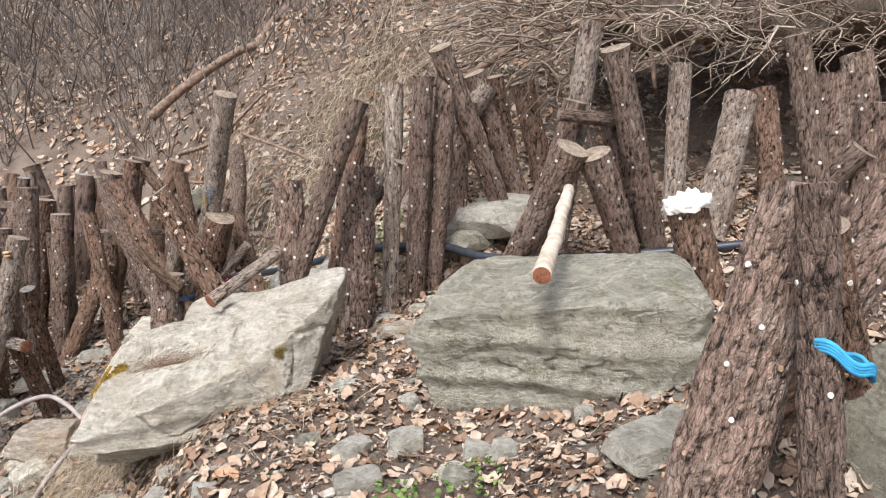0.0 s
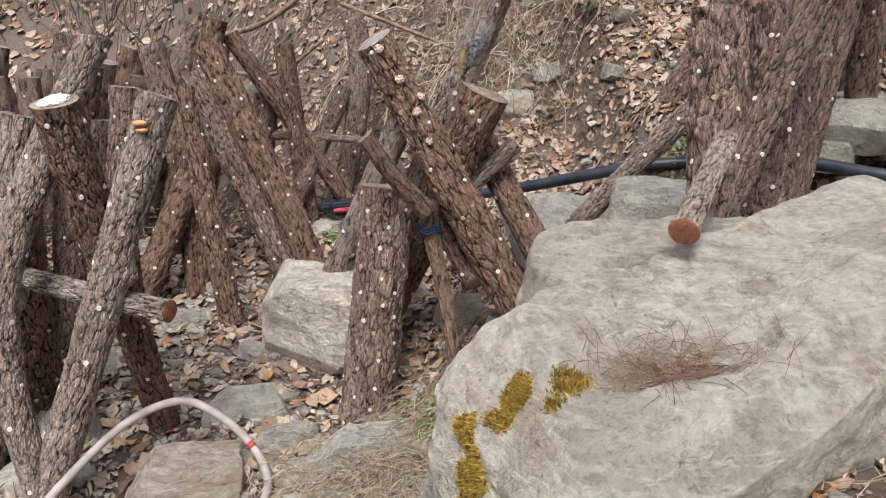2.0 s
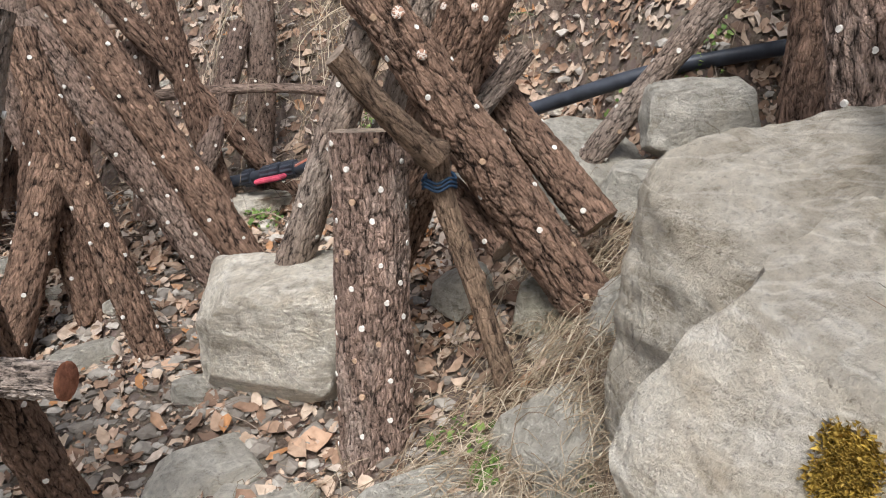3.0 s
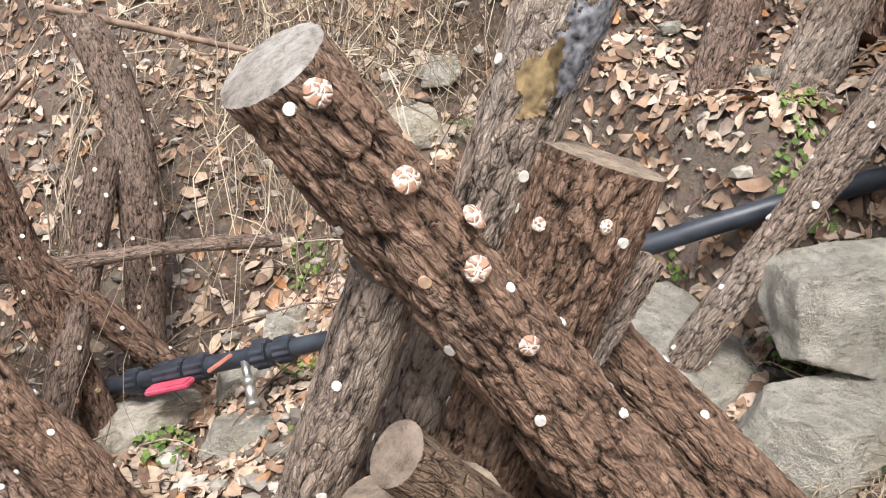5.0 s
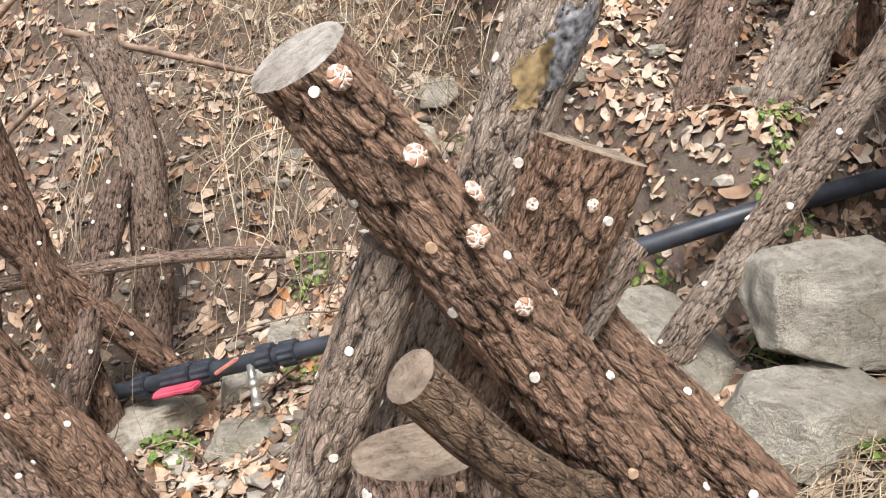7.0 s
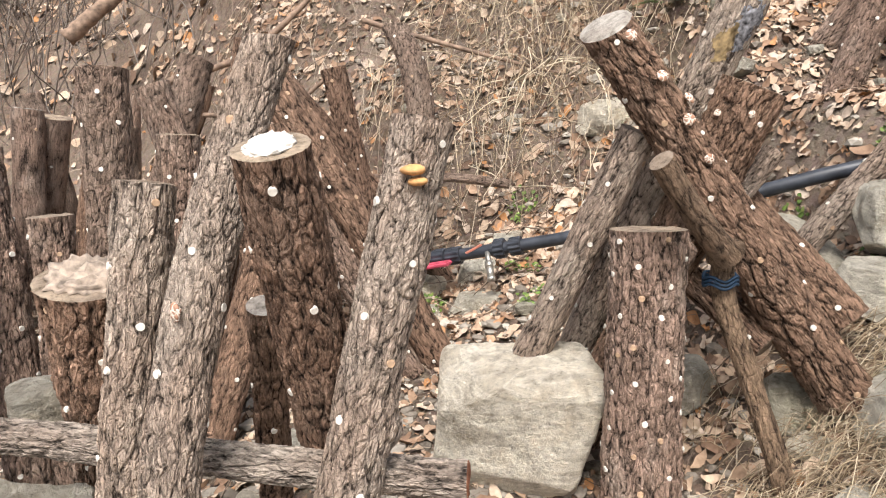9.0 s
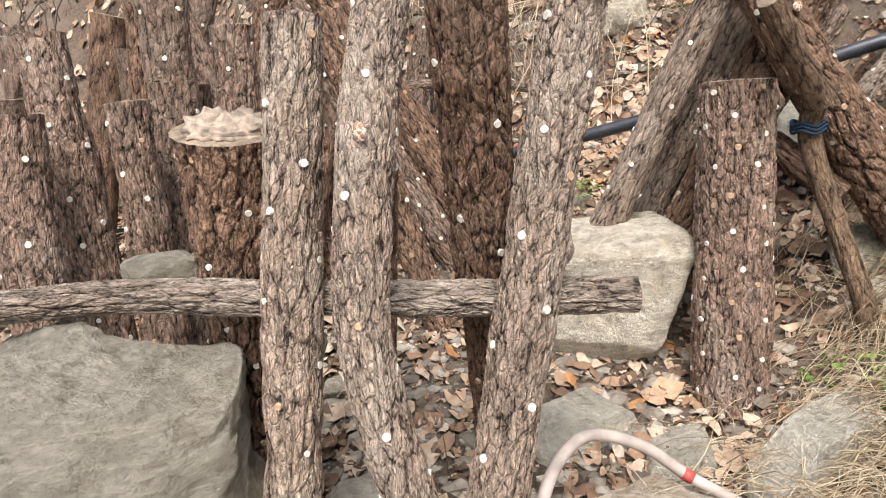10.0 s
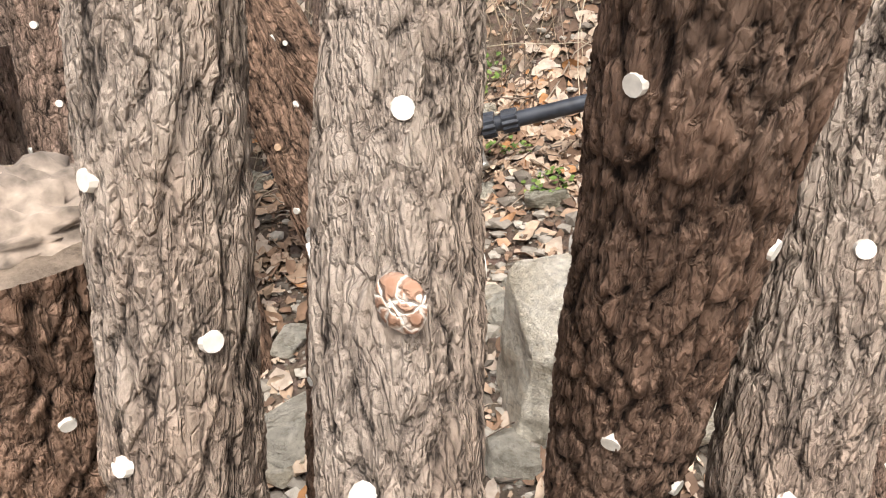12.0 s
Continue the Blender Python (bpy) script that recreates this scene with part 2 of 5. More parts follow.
def stone_material(name, low, high, vein, scale=5.0, stretch=(1, 1, 1.35), stain=(0.20, 0.15, 0.09)):
    m, n, l, b = material(name, 0.9, 0.2)
    big = tex(n, l, "ShaderNodeTexNoise", scale, stretch=stretch, Detail=9.0, Roughness=0.7, Distortion=0.4)
    fine = tex(n, l, "ShaderNodeTexNoise", 75, stretch=stretch, Detail=8.0, Roughness=0.78)
    lines = tex(n, l, "ShaderNodeTexNoise", 7, stretch=(1, 1, 5), Detail=4.0, Distortion=1.2)
    rust = tex(n, l, "ShaderNodeTexNoise", 6, Detail=6.0, Roughness=0.65)
    c = ramp(n, ((0.28, low), (0.5, tuple((x + y) / 2 for x, y in zip(low, high))), (0.66, high)))
    l.new(big.outputs["Fac"], c.inputs[0])
    v = ramp(n, ((0.44, (0, 0, 0)), (0.5, (0.40, 0.40, 0.40)), (0.56, (0, 0, 0))))
    l.new(lines.outputs["Fac"], v.inputs[0])
    st = ramp(n, ((0.54, (0, 0, 0)), (0.70, (0.6, 0.6, 0.6))))
    l.new(rust.outputs["Fac"], st.inputs[0])
    grain = ramp(n, ((0.30, (0.56, 0.53, 0.49)), (0.44, (1.04, 1.03, 1.01)), (0.66, (1.24, 1.23, 1.21))))
    l.new(fine.outputs["Fac"], grain.inputs[0])
    a = mix(n, l, v.outputs[0], c.outputs[0], vein)
    a = mix(n, l, st.outputs[0], a, stain)
    # straight breaks: edges of large cells, a little bent
    tc = n.new("ShaderNodeTexCoord")
    sway = n.new("ShaderNodeTexNoise")
    sway.inputs["Scale"].default_value, sway.inputs["Detail"].default_value = 9, 5.0
    off = n.new("ShaderNodeMix")
    off.data_type, off.blend_type = "RGBA", "LINEAR_LIGHT"
    off.inputs[0].default_value = 0.045
    l.new(tc.outputs["Object"], sway.inputs["Vector"])
    l.new(tc.outputs["Object"], off.inputs[6])
    l.new(sway.outputs["Color"], off.inputs[7])
    split = n.new("ShaderNodeTexVoronoi")
    split.feature = "DISTANCE_TO_EDGE"
    split.inputs["Scale"].default_value = scale * 0.9
    l.new(off.outputs[2], split.inputs["Vector"])
    gap = ramp(n, ((0.0, (0.45, 0.41, 0.36)), (0.004, (0.75, 0.72, 0.68)), (0.009, (1, 1, 1))))
    l.new(split.outputs["Distance"], gap.inputs[0])
    where = tex(n, l, "ShaderNodeTexNoise", scale * 0.8, Detail=2.0)
    some = ramp(n, ((0.54, (0, 0, 0)), (0.64, (0.7, 0.7, 0.7))))
    l.new(where.outputs["Fac"], some.inputs[0])
    a = mix(n, l, some.outputs[0], a, gap.outputs[0], "MULTIPLY")
    pits = tex(n, l, "ShaderNodeTexNoise", 26, Detail=6.0, Roughness=0.7)
    mottle = ramp(n, ((0.34, (0.78, 0.75, 0.70)), (0.46, (1.06, 1.06, 1.05)), (0.62, (1.22, 1.22, 1.21))))
    l.new(pits.outputs["Fac"], mottle.inputs[0])
    a = mix(n, l, 1.0, a, mottle.outputs[0], "MULTIPLY")
    info = n.new("ShaderNodeObjectInfo")
    tone = ramp(n, ((0.0, (0.85, 0.84, 0.82)), (1.0, (1.12, 1.12, 1.12))))
    l.new(info.outputs["Random"], tone.inputs[0])
    a = mix(n, l, 1.0, a, tone.outputs[0], "MULTIPLY")
    l.new(mix(n, l, 1.0, a, grain.outputs[0], "MULTIPLY"), b.inputs["Base Color"])
    add = n.new("ShaderNodeMath")
    add.operation = "MULTIPLY_ADD"
    add.inputs[1].default_value = 0.6
    l.new(fine.outputs["Fac"], add.inputs[0])
    l.new(big.outputs["Fac"], add.inputs[2])
    mul = n.new("ShaderNodeMath")
    mul.operation = "MULTIPLY"
    l.new(add.outputs[0], mul.inputs[0])
    l.new(mottle.outputs[0], mul.inputs[1])
    bump(n, l, b, mul.outputs[0], 1.0, 0.034)
    return m


STONE_MID = stone_material("stone_mid", (0.23, 0.21, 0.175), (0.42, 0.39, 0.335), (0.52, 0.49, 0.44), stain=(0.25, 0.20, 0.13))
STONE_BUFF = stone_material("stone_buff", (0.37, 0.315, 0.235), (0.75, 0.70, 0.605), (0.84, 0.80, 0.73), stain=(0.40, 0.31, 0.195))
STONE_GREY = stone_material("stone_grey", (0.31, 0.288, 0.245), (0.60, 0.565, 0.49), (0.66, 0.63, 0.57), stain=(0.33, 0.29, 0.21))
STONE_DARK = stone_material("stone_dark", (0.19, 0.175, 0.135), (0.43, 0.40, 0.325), (0.56, 0.53, 0.46), 4.0, stain=(0.24, 0.22, 0.11))
STONE_SCHIST = stone_material("stone_schist", (0.30, 0.22, 0.15), (0.58, 0.52, 0.44), (0.68, 0.64, 0.58), 11.0, (1, 1, 4), stain=(0.42, 0.26, 0.12))


def soil_material():
    m, n, l, b = material("soil", 0.95, 0.15)
    big = tex(n, l, "ShaderNodeTexNoise", 2.2, Detail=6.0)
    fine = tex(n, l, "ShaderNodeTexNoise", 45, Detail=8.0, Roughness=0.75)
    bits = tex(n, l, "ShaderNodeTexVoronoi", 42)
    c = ramp(n, ((0.32, (0.07, 0.05, 0.037)), (0.5, (0.145, 0.105, 0.079)), (0.7, (0.26, 0.205, 0.16))))
    l.new(fine.outputs["Fac"], c.inputs[0])
    pale = ramp(n, ((0.42, (0, 0, 0)), (0.66, (0.6, 0.6, 0.6))))
    l.new(big.outputs["Fac"], pale.inputs[0])
    a = mix(n, l, pale.outputs[0], c.outputs[0], (0.27, 0.215, 0.17))
    l.new(mix(n, l, 0.06, a, bits.outputs["Color"], "SOFT_LIGHT"), b.inputs["Base Color"])
    bump(n, l, b, fine.outputs["Fac"], 1.0, 0.02)
    return m


SOIL = soil_material()


def scatter_material(name, stops, rough=0.8, see_through=0.0):
    """Colours that differ from piece to piece of one joined mesh."""
    m, n, l, b = material(name, rough, 0.25)
    g = n.new("ShaderNodeNewGeometry")
    c = ramp(n, stops)
    l.new(g.outputs["Random Per Island"], c.inputs[0])
    fine = tex(n, l, "ShaderNodeTexNoise", 60, Detail=4.0)
    v = ramp(n, ((0.3, (0.72, 0.70, 0.68)), (0.7, (1.15, 1.15, 1.15))))
    l.new(fine.outputs["Fac"], v.inputs[0])
    l.new(mix(n, l, 1.0, c.outputs[0], v.outputs[0], "MULTIPLY"), b.inputs["Base Color"])
    bump(n, l, b, fine.outputs["Fac"], 0.4, 0.004)
    return m


LEAF = scatter_material("dead_leaf", ((0.0, (0.13, 0.085, 0.06)), (0.25, (0.25, 0.155, 0.10)), (0.5, (0.39, 0.275, 0.19)), (0.72, (0.50, 0.39, 0.29)), (0.90, (0.46, 0.38, 0.31)), (0.985, (0.40, 0.20, 0.085))))
GRAVEL = scatter_material("gravel", ((0.0, (0.12, 0.10, 0.08)), (0.4, (0.24, 0.21, 0.175)), (0.75, (0.33, 0.30, 0.255)), (1.0, (0.46, 0.42, 0.36))), 0.9)
STRAW = scatter_material("straw", ((0.0, (0.20, 0.14, 0.09)), (0.5, (0.42, 0.33, 0.22)), (1.0, (0.60, 0.52, 0.39))))
NEEDLE = scatter_material("needle", ((0.0, (0.12, 0.07, 0.045)), (0.6, (0.26, 0.155, 0.10)), (1.0, (0.38, 0.26, 0.17))))
TWIG = scatter_material("twig", ((0.0, (0.10, 0.07, 0.05)), (0.5, (0.24, 0.18, 0.135)), (1.0, (0.42, 0.35, 0.27))))
THICKET = scatter_material("thicket_twig", ((0.0, (0.09, 0.07, 0.058)), (0.6, (0.17, 0.14, 0.12)), (1.0, (0.27, 0.235, 0.205))))
GREEN = scatter_material("green_leaf", ((0.0, (0.07, 0.12, 0.025)), (0.6, (0.13, 0.20, 0.045)), (1.0, (0.22, 0.28, 0.08))), 0.6)
FERN = scatter_material("fern_leaf", ((0.0, (0.05, 0.10, 0.03)), (1.0, (0.12, 0.19, 0.06))), 0.6)
MOSS = scatter_material("moss", ((0.0, (0.17, 0.110, 0.014)), (0.5, (0.36, 0.235, 0.035)), (1.0, (0.50, 0.35, 0.08))), 0.95)


def plain(name, colour, rough, metal=0.0, wear=0.25, scale=25):
    m, n, l, b = material(name, rough, 0.4)
    t = tex(n, l, "ShaderNodeTexNoise", scale, Detail=5.0)
    c = ramp(n, ((0.3, tuple(x * (1 - wear) for x in colour)), (0.7, tuple(min(1, x * (1 + wear)) for x in colour))))
    l.new(t.outputs["Fac"], c.inputs[0])
    l.new(c.outputs[0], b.inputs["Base Color"])
    b.inputs["Metallic"].default_value = metal
    bump(n, l, b, t.outputs["Fac"], 0.15, 0.002)
    return m


PIPE = plain("black_pipe", (0.032, 0.036, 0.045), 0.42, wear=0.45)
RED = plain("pink_red_plastic", (0.50, 0.075, 0.12), 0.5)
METAL = plain("dull_metal", (0.42, 0.40, 0.36), 0.4, 0.8)
BLUE = plain("blue_twine", (0.05, 0.30, 0.52), 0.7)
NAVY = plain("navy_twine", (0.010, 0.03, 0.06), 0.7)
HOSE = plain("hose_rubber", (0.37, 0.315, 0.285), 0.6)
TAPE = plain("red_tape", (0.33, 0.06, 0.05), 0.5)
PLUG = plain("plug_foam", (0.64, 0.60, 0.53), 0.8, wear=0.15, scale=200)
PLUG_OLD = plain("plug_browned", (0.40, 0.27, 0.17), 0.8, scale=200)
FUNGUS = plain("white_fungus", (0.70, 0.65, 0.58), 0.85, wear=0.2, scale=60)
CRUST = plain("buff_crust", (0.27, 0.215, 0.17), 0.95, wear=0.6, scale=70)
ORANGE = plain("bracket_fungus", (0.52, 0.28, 0.11), 0.7, scale=120)
PEELED = plain("peeled_wood", (0.50, 0.41, 0.32), 0.75, wear=0.35, scale=30)
STICK = plain("stick_bark", (0.20, 0.135, 0.095), 0.8, wear=0.5, scale=30)


def mushroom_skin():
    m, n, l, b = material("mushroom_skin", 0.8, 0.25)
    tc = n.new("ShaderNodeTexCoord")
    w = n.new("ShaderNodeTexNoise")
    w.inputs["Scale"].default_value, w.inputs["Detail"].default_value = 90, 4.0
    off = n.new("ShaderNodeMix")
    off.data_type, off.blend_type = "RGBA", "LINEAR_LIGHT"
    off.inputs[0].default_value = 0.006
    l.new(tc.outputs["Object"], w.inputs["Vector"])
    l.new(tc.outputs["Object"], off.inputs[6])
    l.new(w.outputs["Color"], off.inputs[7])
    v = n.new("ShaderNodeTexVoronoi")
    v.feature = "DISTANCE_TO_EDGE"
    v.inputs["Scale"].default_value = 125
    l.new(off.outputs[2], v.inputs["Vector"])
    c = ramp(n, ((0.0, (0.80, 0.72, 0.63)), (0.09, (0.70, 0.58, 0.48)), (0.14, (0.42, 0.26, 0.18)), (0.4, (0.33, 0.18, 0.115))))
    l.new(v.outputs["Distance"], c.inputs[0])
    l.new(c.outputs[0], b.inputs["Base Color"])
    inv = ramp(n, ((0.0, (0, 0, 0)), (0.25, (1, 1, 1))))
    l.new(v.outputs["Distance"], inv.inputs[0])
    bump(n, l, b, inv.outputs[0], 0.8, 0.003)
    return m


MUSHROOM = mushroom_skin()

# ---------------------------------------------------------------- ground


def ground_z(x, y):
    """Height of the smooth ground at arrays x, y."""
    x, y = np.asarray(x, float), np.asarray(y, float)
    z0 = np.interp(x, [-8, -3.1, -2.25, -1.5, -1.15, -0.78, -0.07, 0.39, 1.3, 4, 30], [-0.3, -0.09, -0.03, 0.02, 0.14, 0.38, 0.47, 0.60, 0.76, 1.1, 3.0])
    yk = np.interp(x, [-3, -2, -1.3, -0.6, 0.5], [3.1, 3.25, 2.9, 2.0, 1.9])
    s = np.interp(x, [-3, -1.5, -0.6, 0.5], [0.3, 0.38, 0.3, 0.2])
    z = z0 - s * np.clip(yk - y, 0, 4.0)
    yb = np.interp(x, [-8, -4, -3, -2.2, -1.5, -0.65, -0.35, 0.1, 0.5, 0.95, 1.3, 2.2, 2.6, 5], [9.0, 7.6, 6.8, 5.4, 4.6, 4.3, 4.2, 4.0, 4.0, 4.4, 4.65, 4.65, 4.1, 3.9])
    d = np.clip(y - yb, 0, None)
    z = z - 0.09 * np.exp(-(((x - 0.2) / 0.55) ** 2 + ((y - 2.2) / 0.35) ** 2))
    flat = np.clip(np.minimum(y, yb) - 3.4, 0, None)
    z = z + flat * np.interp(x, [-2.4, -1.9, -1.3, -1.0], [0.06, 0.17, 0.17, 0.10])
    z = z + 0.34 * step(3.62, 3.88, y) * step(-0.64, -0.44, x) * (1 - step(-0.05, 0.3, x))
    return z + np.where(d < 1.6, 0.85 * d, 1.36 + 0.62 * (d - 1.6))


def relief(x, y):
    p = np.stack((x, y, np.zeros_like(x)), 1)
    far = step(3.9, 5.0, y)
    return layered(p * 2.3, 5, 5, 0.55) * (0.05 + 0.10 * far) + layered(p * 14, 9, 3) * 0.014


def full_ground(x, y):
    x, y = np.atleast_1d(np.asarray(x, float)), np.atleast_1d(np.asarray(y, float))
    return ground_z(x, y) + relief(x, y)


def axis_steps(lo, hi, fine_lo, fine_hi, fine):
    inner = np.arange(fine_lo, fine_hi + 1e-6, fine)
    out, s, v = [], fine, fine_hi
    while v < hi:
        s *= 1.25
        v += s
        out.append(v)
    left, s, v = [], fine, fine_lo
    while v > lo:
        s *= 1.25
        v -= s
        left.append(v)
    return np.array(left[::-1] + inner.tolist() + out)


gx, gy = axis_steps(-300, 300, -4.5, 2.6, 0.022), axis_steps(-300, 300, 1.0, 6.5, 0.022)
GX, GY = np.meshgrid(gx, gy, indexing="xy")
gz = full_ground(GX.ravel(), GY.ravel())
tagged(new("ground", mesh_of("ground", np.stack((GX.ravel(), GY.ravel(), gz), 1), grid_faces(len(gy), len(gx), False), SOIL)),
       "brown earth slope with stones, litter and a rising bank", "ground", kind="structure")

# ---------------------------------------------------------------- logs
PLUG_MESH = None


def plug_mesh(mat):
    bm = bmesh.new()
    bmesh.ops.create_cone(bm, cap_ends=True, segments=12, radius1=0.0058, radius2=0.0050, depth=0.004)
    me = bpy.data.meshes.new("spawn_plug")
    bm.to_mesh(me)
    bm.free()
    me.materials.append(mat)
    return me


PLUG_WHITE, PLUG_BROWN = plug_mesh(PLUG), plug_mesh(PLUG_OLD)


def bark_surface(p, seed, cell, depth, stretch, soft):
    """Depth below the outer bark and the ridge value, at points in the log's own axes."""
    q = p * np.array([1, 1, 1 / stretch]) / cell
    q = q + np.stack([layered(q * np.array([0.7, 0.7, 1.2]), seed + k * 3, 3, 0.55) for k in range(3)], 1) * np.array([0.34, 0.34, 0.22])
    f1, f2, h1 = cells(q, seed, True)
    ridge = step(0.03, 0.17, f2 - f1)
    # small blocks that stand at different heights
    q2 = p * np.array([1, 1, 0.62]) / (cell * 0.46)
    q2 = q2 + np.stack([layered(q2 * 0.9, seed + 50 + k * 3, 2) for k in range(3)], 1) * 0.35
    g1, g2, h2 = cells(q2, seed + 31, True)
    small = step(0.02, 0.14, g2 - g1)
    fibre = layered(p * np.array([1, 1, 0.3]) / (cell * 0.16), seed + 5, 3, 0.7)
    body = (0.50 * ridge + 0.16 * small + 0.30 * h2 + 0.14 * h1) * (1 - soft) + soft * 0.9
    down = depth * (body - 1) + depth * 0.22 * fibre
    # low ridge values darken the furrow colour as shade would
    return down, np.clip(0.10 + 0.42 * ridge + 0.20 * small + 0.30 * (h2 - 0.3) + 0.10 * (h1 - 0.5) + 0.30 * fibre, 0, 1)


def log(base, top, d0, d1=None, bark="brown", seed=0, detail=1, bend=(0, 0), plugs=18, cell=0.019, depth=0.007, label="", face=None,
        burr=None, via=None, oblique=None, name="mushroom_log", group="mushroom logs", stretch=2.6, soft=0.15, tag="log", old=0.2):
    d1 = d0 if d1 is None else d1
    base, top = Vector(base), Vector(top)
    length = (top - base).length
    sides = {0: 20, 1: 48, 2: 100, 3: 190}[detail]
    rows = max(8, int(length / {0: 0.04, 1: 0.010, 2: 0.0046, 3: 0.0024}[detail]))
    u = np.linspace(0, 1, rows)
    th = np.linspace(0, 2 * np.pi, sides, endpoint=False)
    U, TH = np.meshgrid(u, th, indexing="ij")
    U, TH = U.ravel(), TH.ravel()
    cx = bend[0] * 4 * U * (1 - U)
    cy = bend[1] * 4 * U * (1 - U)
    frame_of = aim(base, top - base)
    if via is not None:
        loc = [frame_of.inverted() @ Vector(p) for p in (base, *via, top)]
        curve = smooth_line([tuple(p) for p in loc], 60)
        cx = np.interp(U * length, curve[:, 2], curve[:, 0])
        cy = np.interp(U * length, curve[:, 2], curve[:, 1])
    R = (d0 + (d1 - d0) * U) / 2
    axis = np.stack((np.cos(TH), np.sin(TH), np.zeros_like(TH)), 1)
    surf = axis * R[:, None] + np.stack((0 * U, 0 * U, U * length), 1)
    off = np.array([seed * 1.7 % 13, seed * 2.3 % 11, seed * 0.9 % 17])
    sunk, ridge = bark_surface(surf + off, seed, cell, depth, stretch, soft)
    lump = layered((surf + off) * 9, seed + 3, 3) * R * 0.16 + layered((surf + off) * np.array([3, 3, 2]), seed + 8, 2) * R * 0.14
    rad = R + sunk * (0.25 + 0.75 * step(0, 0.02, U) * step(0, 0.02, 1 - U)) + lump
    if burr:
        for bu, bt, bs in burr:
            d2 = ((U - bu) * length) ** 2 + (((TH - bt + np.pi) % (2 * np.pi) - np.pi) * R) ** 2
            rad = rad + bs * np.exp(-d2 / (bs * bs * 1.6))
    v = axis * rad[:, None]
    v[:, 0] += cx
    v[:, 1] += cy
    slant = (smooth_noise(np.array([[seed * 3.1, 0.5, 0.5]]), 2)[0] * 0.12) * R * np.cos(TH - seed)
    v[:, 2] = U * length + slant * (U > 0.5) * (2 * U - 1)
    if oblique:
        lean = (frame_of.to_3x3().inverted() @ Vector(oblique[0])).normalized()
        v[:, 2] -= oblique[1] * (v[:, 0] * lean.x + v[:, 1] * lean.y) * step(0.8, 1.0, U)
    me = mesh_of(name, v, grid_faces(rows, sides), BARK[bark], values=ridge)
    ob = new(name, me)
    ob.matrix_basis = aim(base, top - base)
    tagged(ob, label or "bark-covered hardwood log set with white spawn plugs", tag, group)
    # sawn ends
    for end, first in (("base_end", 0), ("cut_end", (rows - 1) * sides)):
        rim = v[first:first + sides]
        mid = rim.mean(0)
        rings = [rim * 0.985 + mid * 0.015]
        for k in (0.8, 0.55, 0.3):
            rings.append(mid + (rim - mid) * k)
        rv = np.vstack(rings + [mid[None]])
        sign = 1 if first else -1
        rv[:, 2] += sign * (0.0015 + layered((rv + off) * 60, seed + 9, 3) * 0.0035)
        rv[:sides] = rim
        fs = grid_faces(4, sides).tolist() + [[3 * sides + k, 3 * sides + (k + 1) % sides, 4 * sides] for k in range(sides)]
        if sign < 0:
            fs = [q[::-1] for q in fs]
        under(end, mesh_of(end, rv, fs, face or CUT), ob, label="" if sign < 0 else "sawn grey-brown end grain")
    # spawn plugs in staggered rows
    rng = random.Random(seed * 7 + 1)
    if plugs:
        around = max(4, int(round(np.pi * (d0 + d1) / 2 / 0.06)))
        along = max(2, int(round(plugs / around * 2)))
        for i in range(around):
            for j in range(along):
                if (i + j) % 2:
                    continue
                uu = (j + 0.5 + rng.uniform(-0.28, 0.28)) / along
                tt = (i + rng.uniform(-0.28, 0.28)) / around * 2 * np.pi
                a, b = int(uu * (rows - 1)), int(tt / (2 * np.pi) * sides) % sides
                block = rad.reshape(rows, sides)[max(0, a - 1):a + 2, b - 1 if b else 0:b + 2]
                r = float(block.mean() * 0.5 + block.max() * 0.5) - 0.0006
                k = a * sides + b
                place = Vector((float(cx[k]) + math.cos(th[b]) * r, float(cy[k]) + math.sin(th[b]) * r, float(U[k]) * length))
                pm = aim(place, (math.cos(th[b]), math.sin(th[b]), rng.uniform(-0.15, 0.15)))
                s = rng.uniform(0.85, 1.1) if detail else 1.1
                under("spawn_plug", PLUG_BROWN if rng.random() < old else PLUG_WHITE, ob, pm @ Matrix.Diagonal((s, s, 1, 1)))
    ob["length"], ob["d0"], ob["d1"] = length, d0, d1
    return ob


def on_log(ob, place, push=0.0):
    """A pose on the log's bark at the point of it nearest to a place in the world."""
    m = ob.matrix_basis
    p = m.inverted() @ Vector(place)
    me = ob.data
    co = np.empty(len(me.vertices) * 3)
    me.vertices.foreach_get("co", co)
    co = co.reshape(-1, 3)
    k = int(((co - np.array(p)) ** 2).sum(1).argmin())
    nor = me.vertices[k].normal
    out = Vector((me.vertices[k].co.x, me.vertices[k].co.y, 0)).normalized()
    way = (out * 0.8 + nor * 0.2).normalized()
    return aim(Vector(co[k]) + way * push, way)


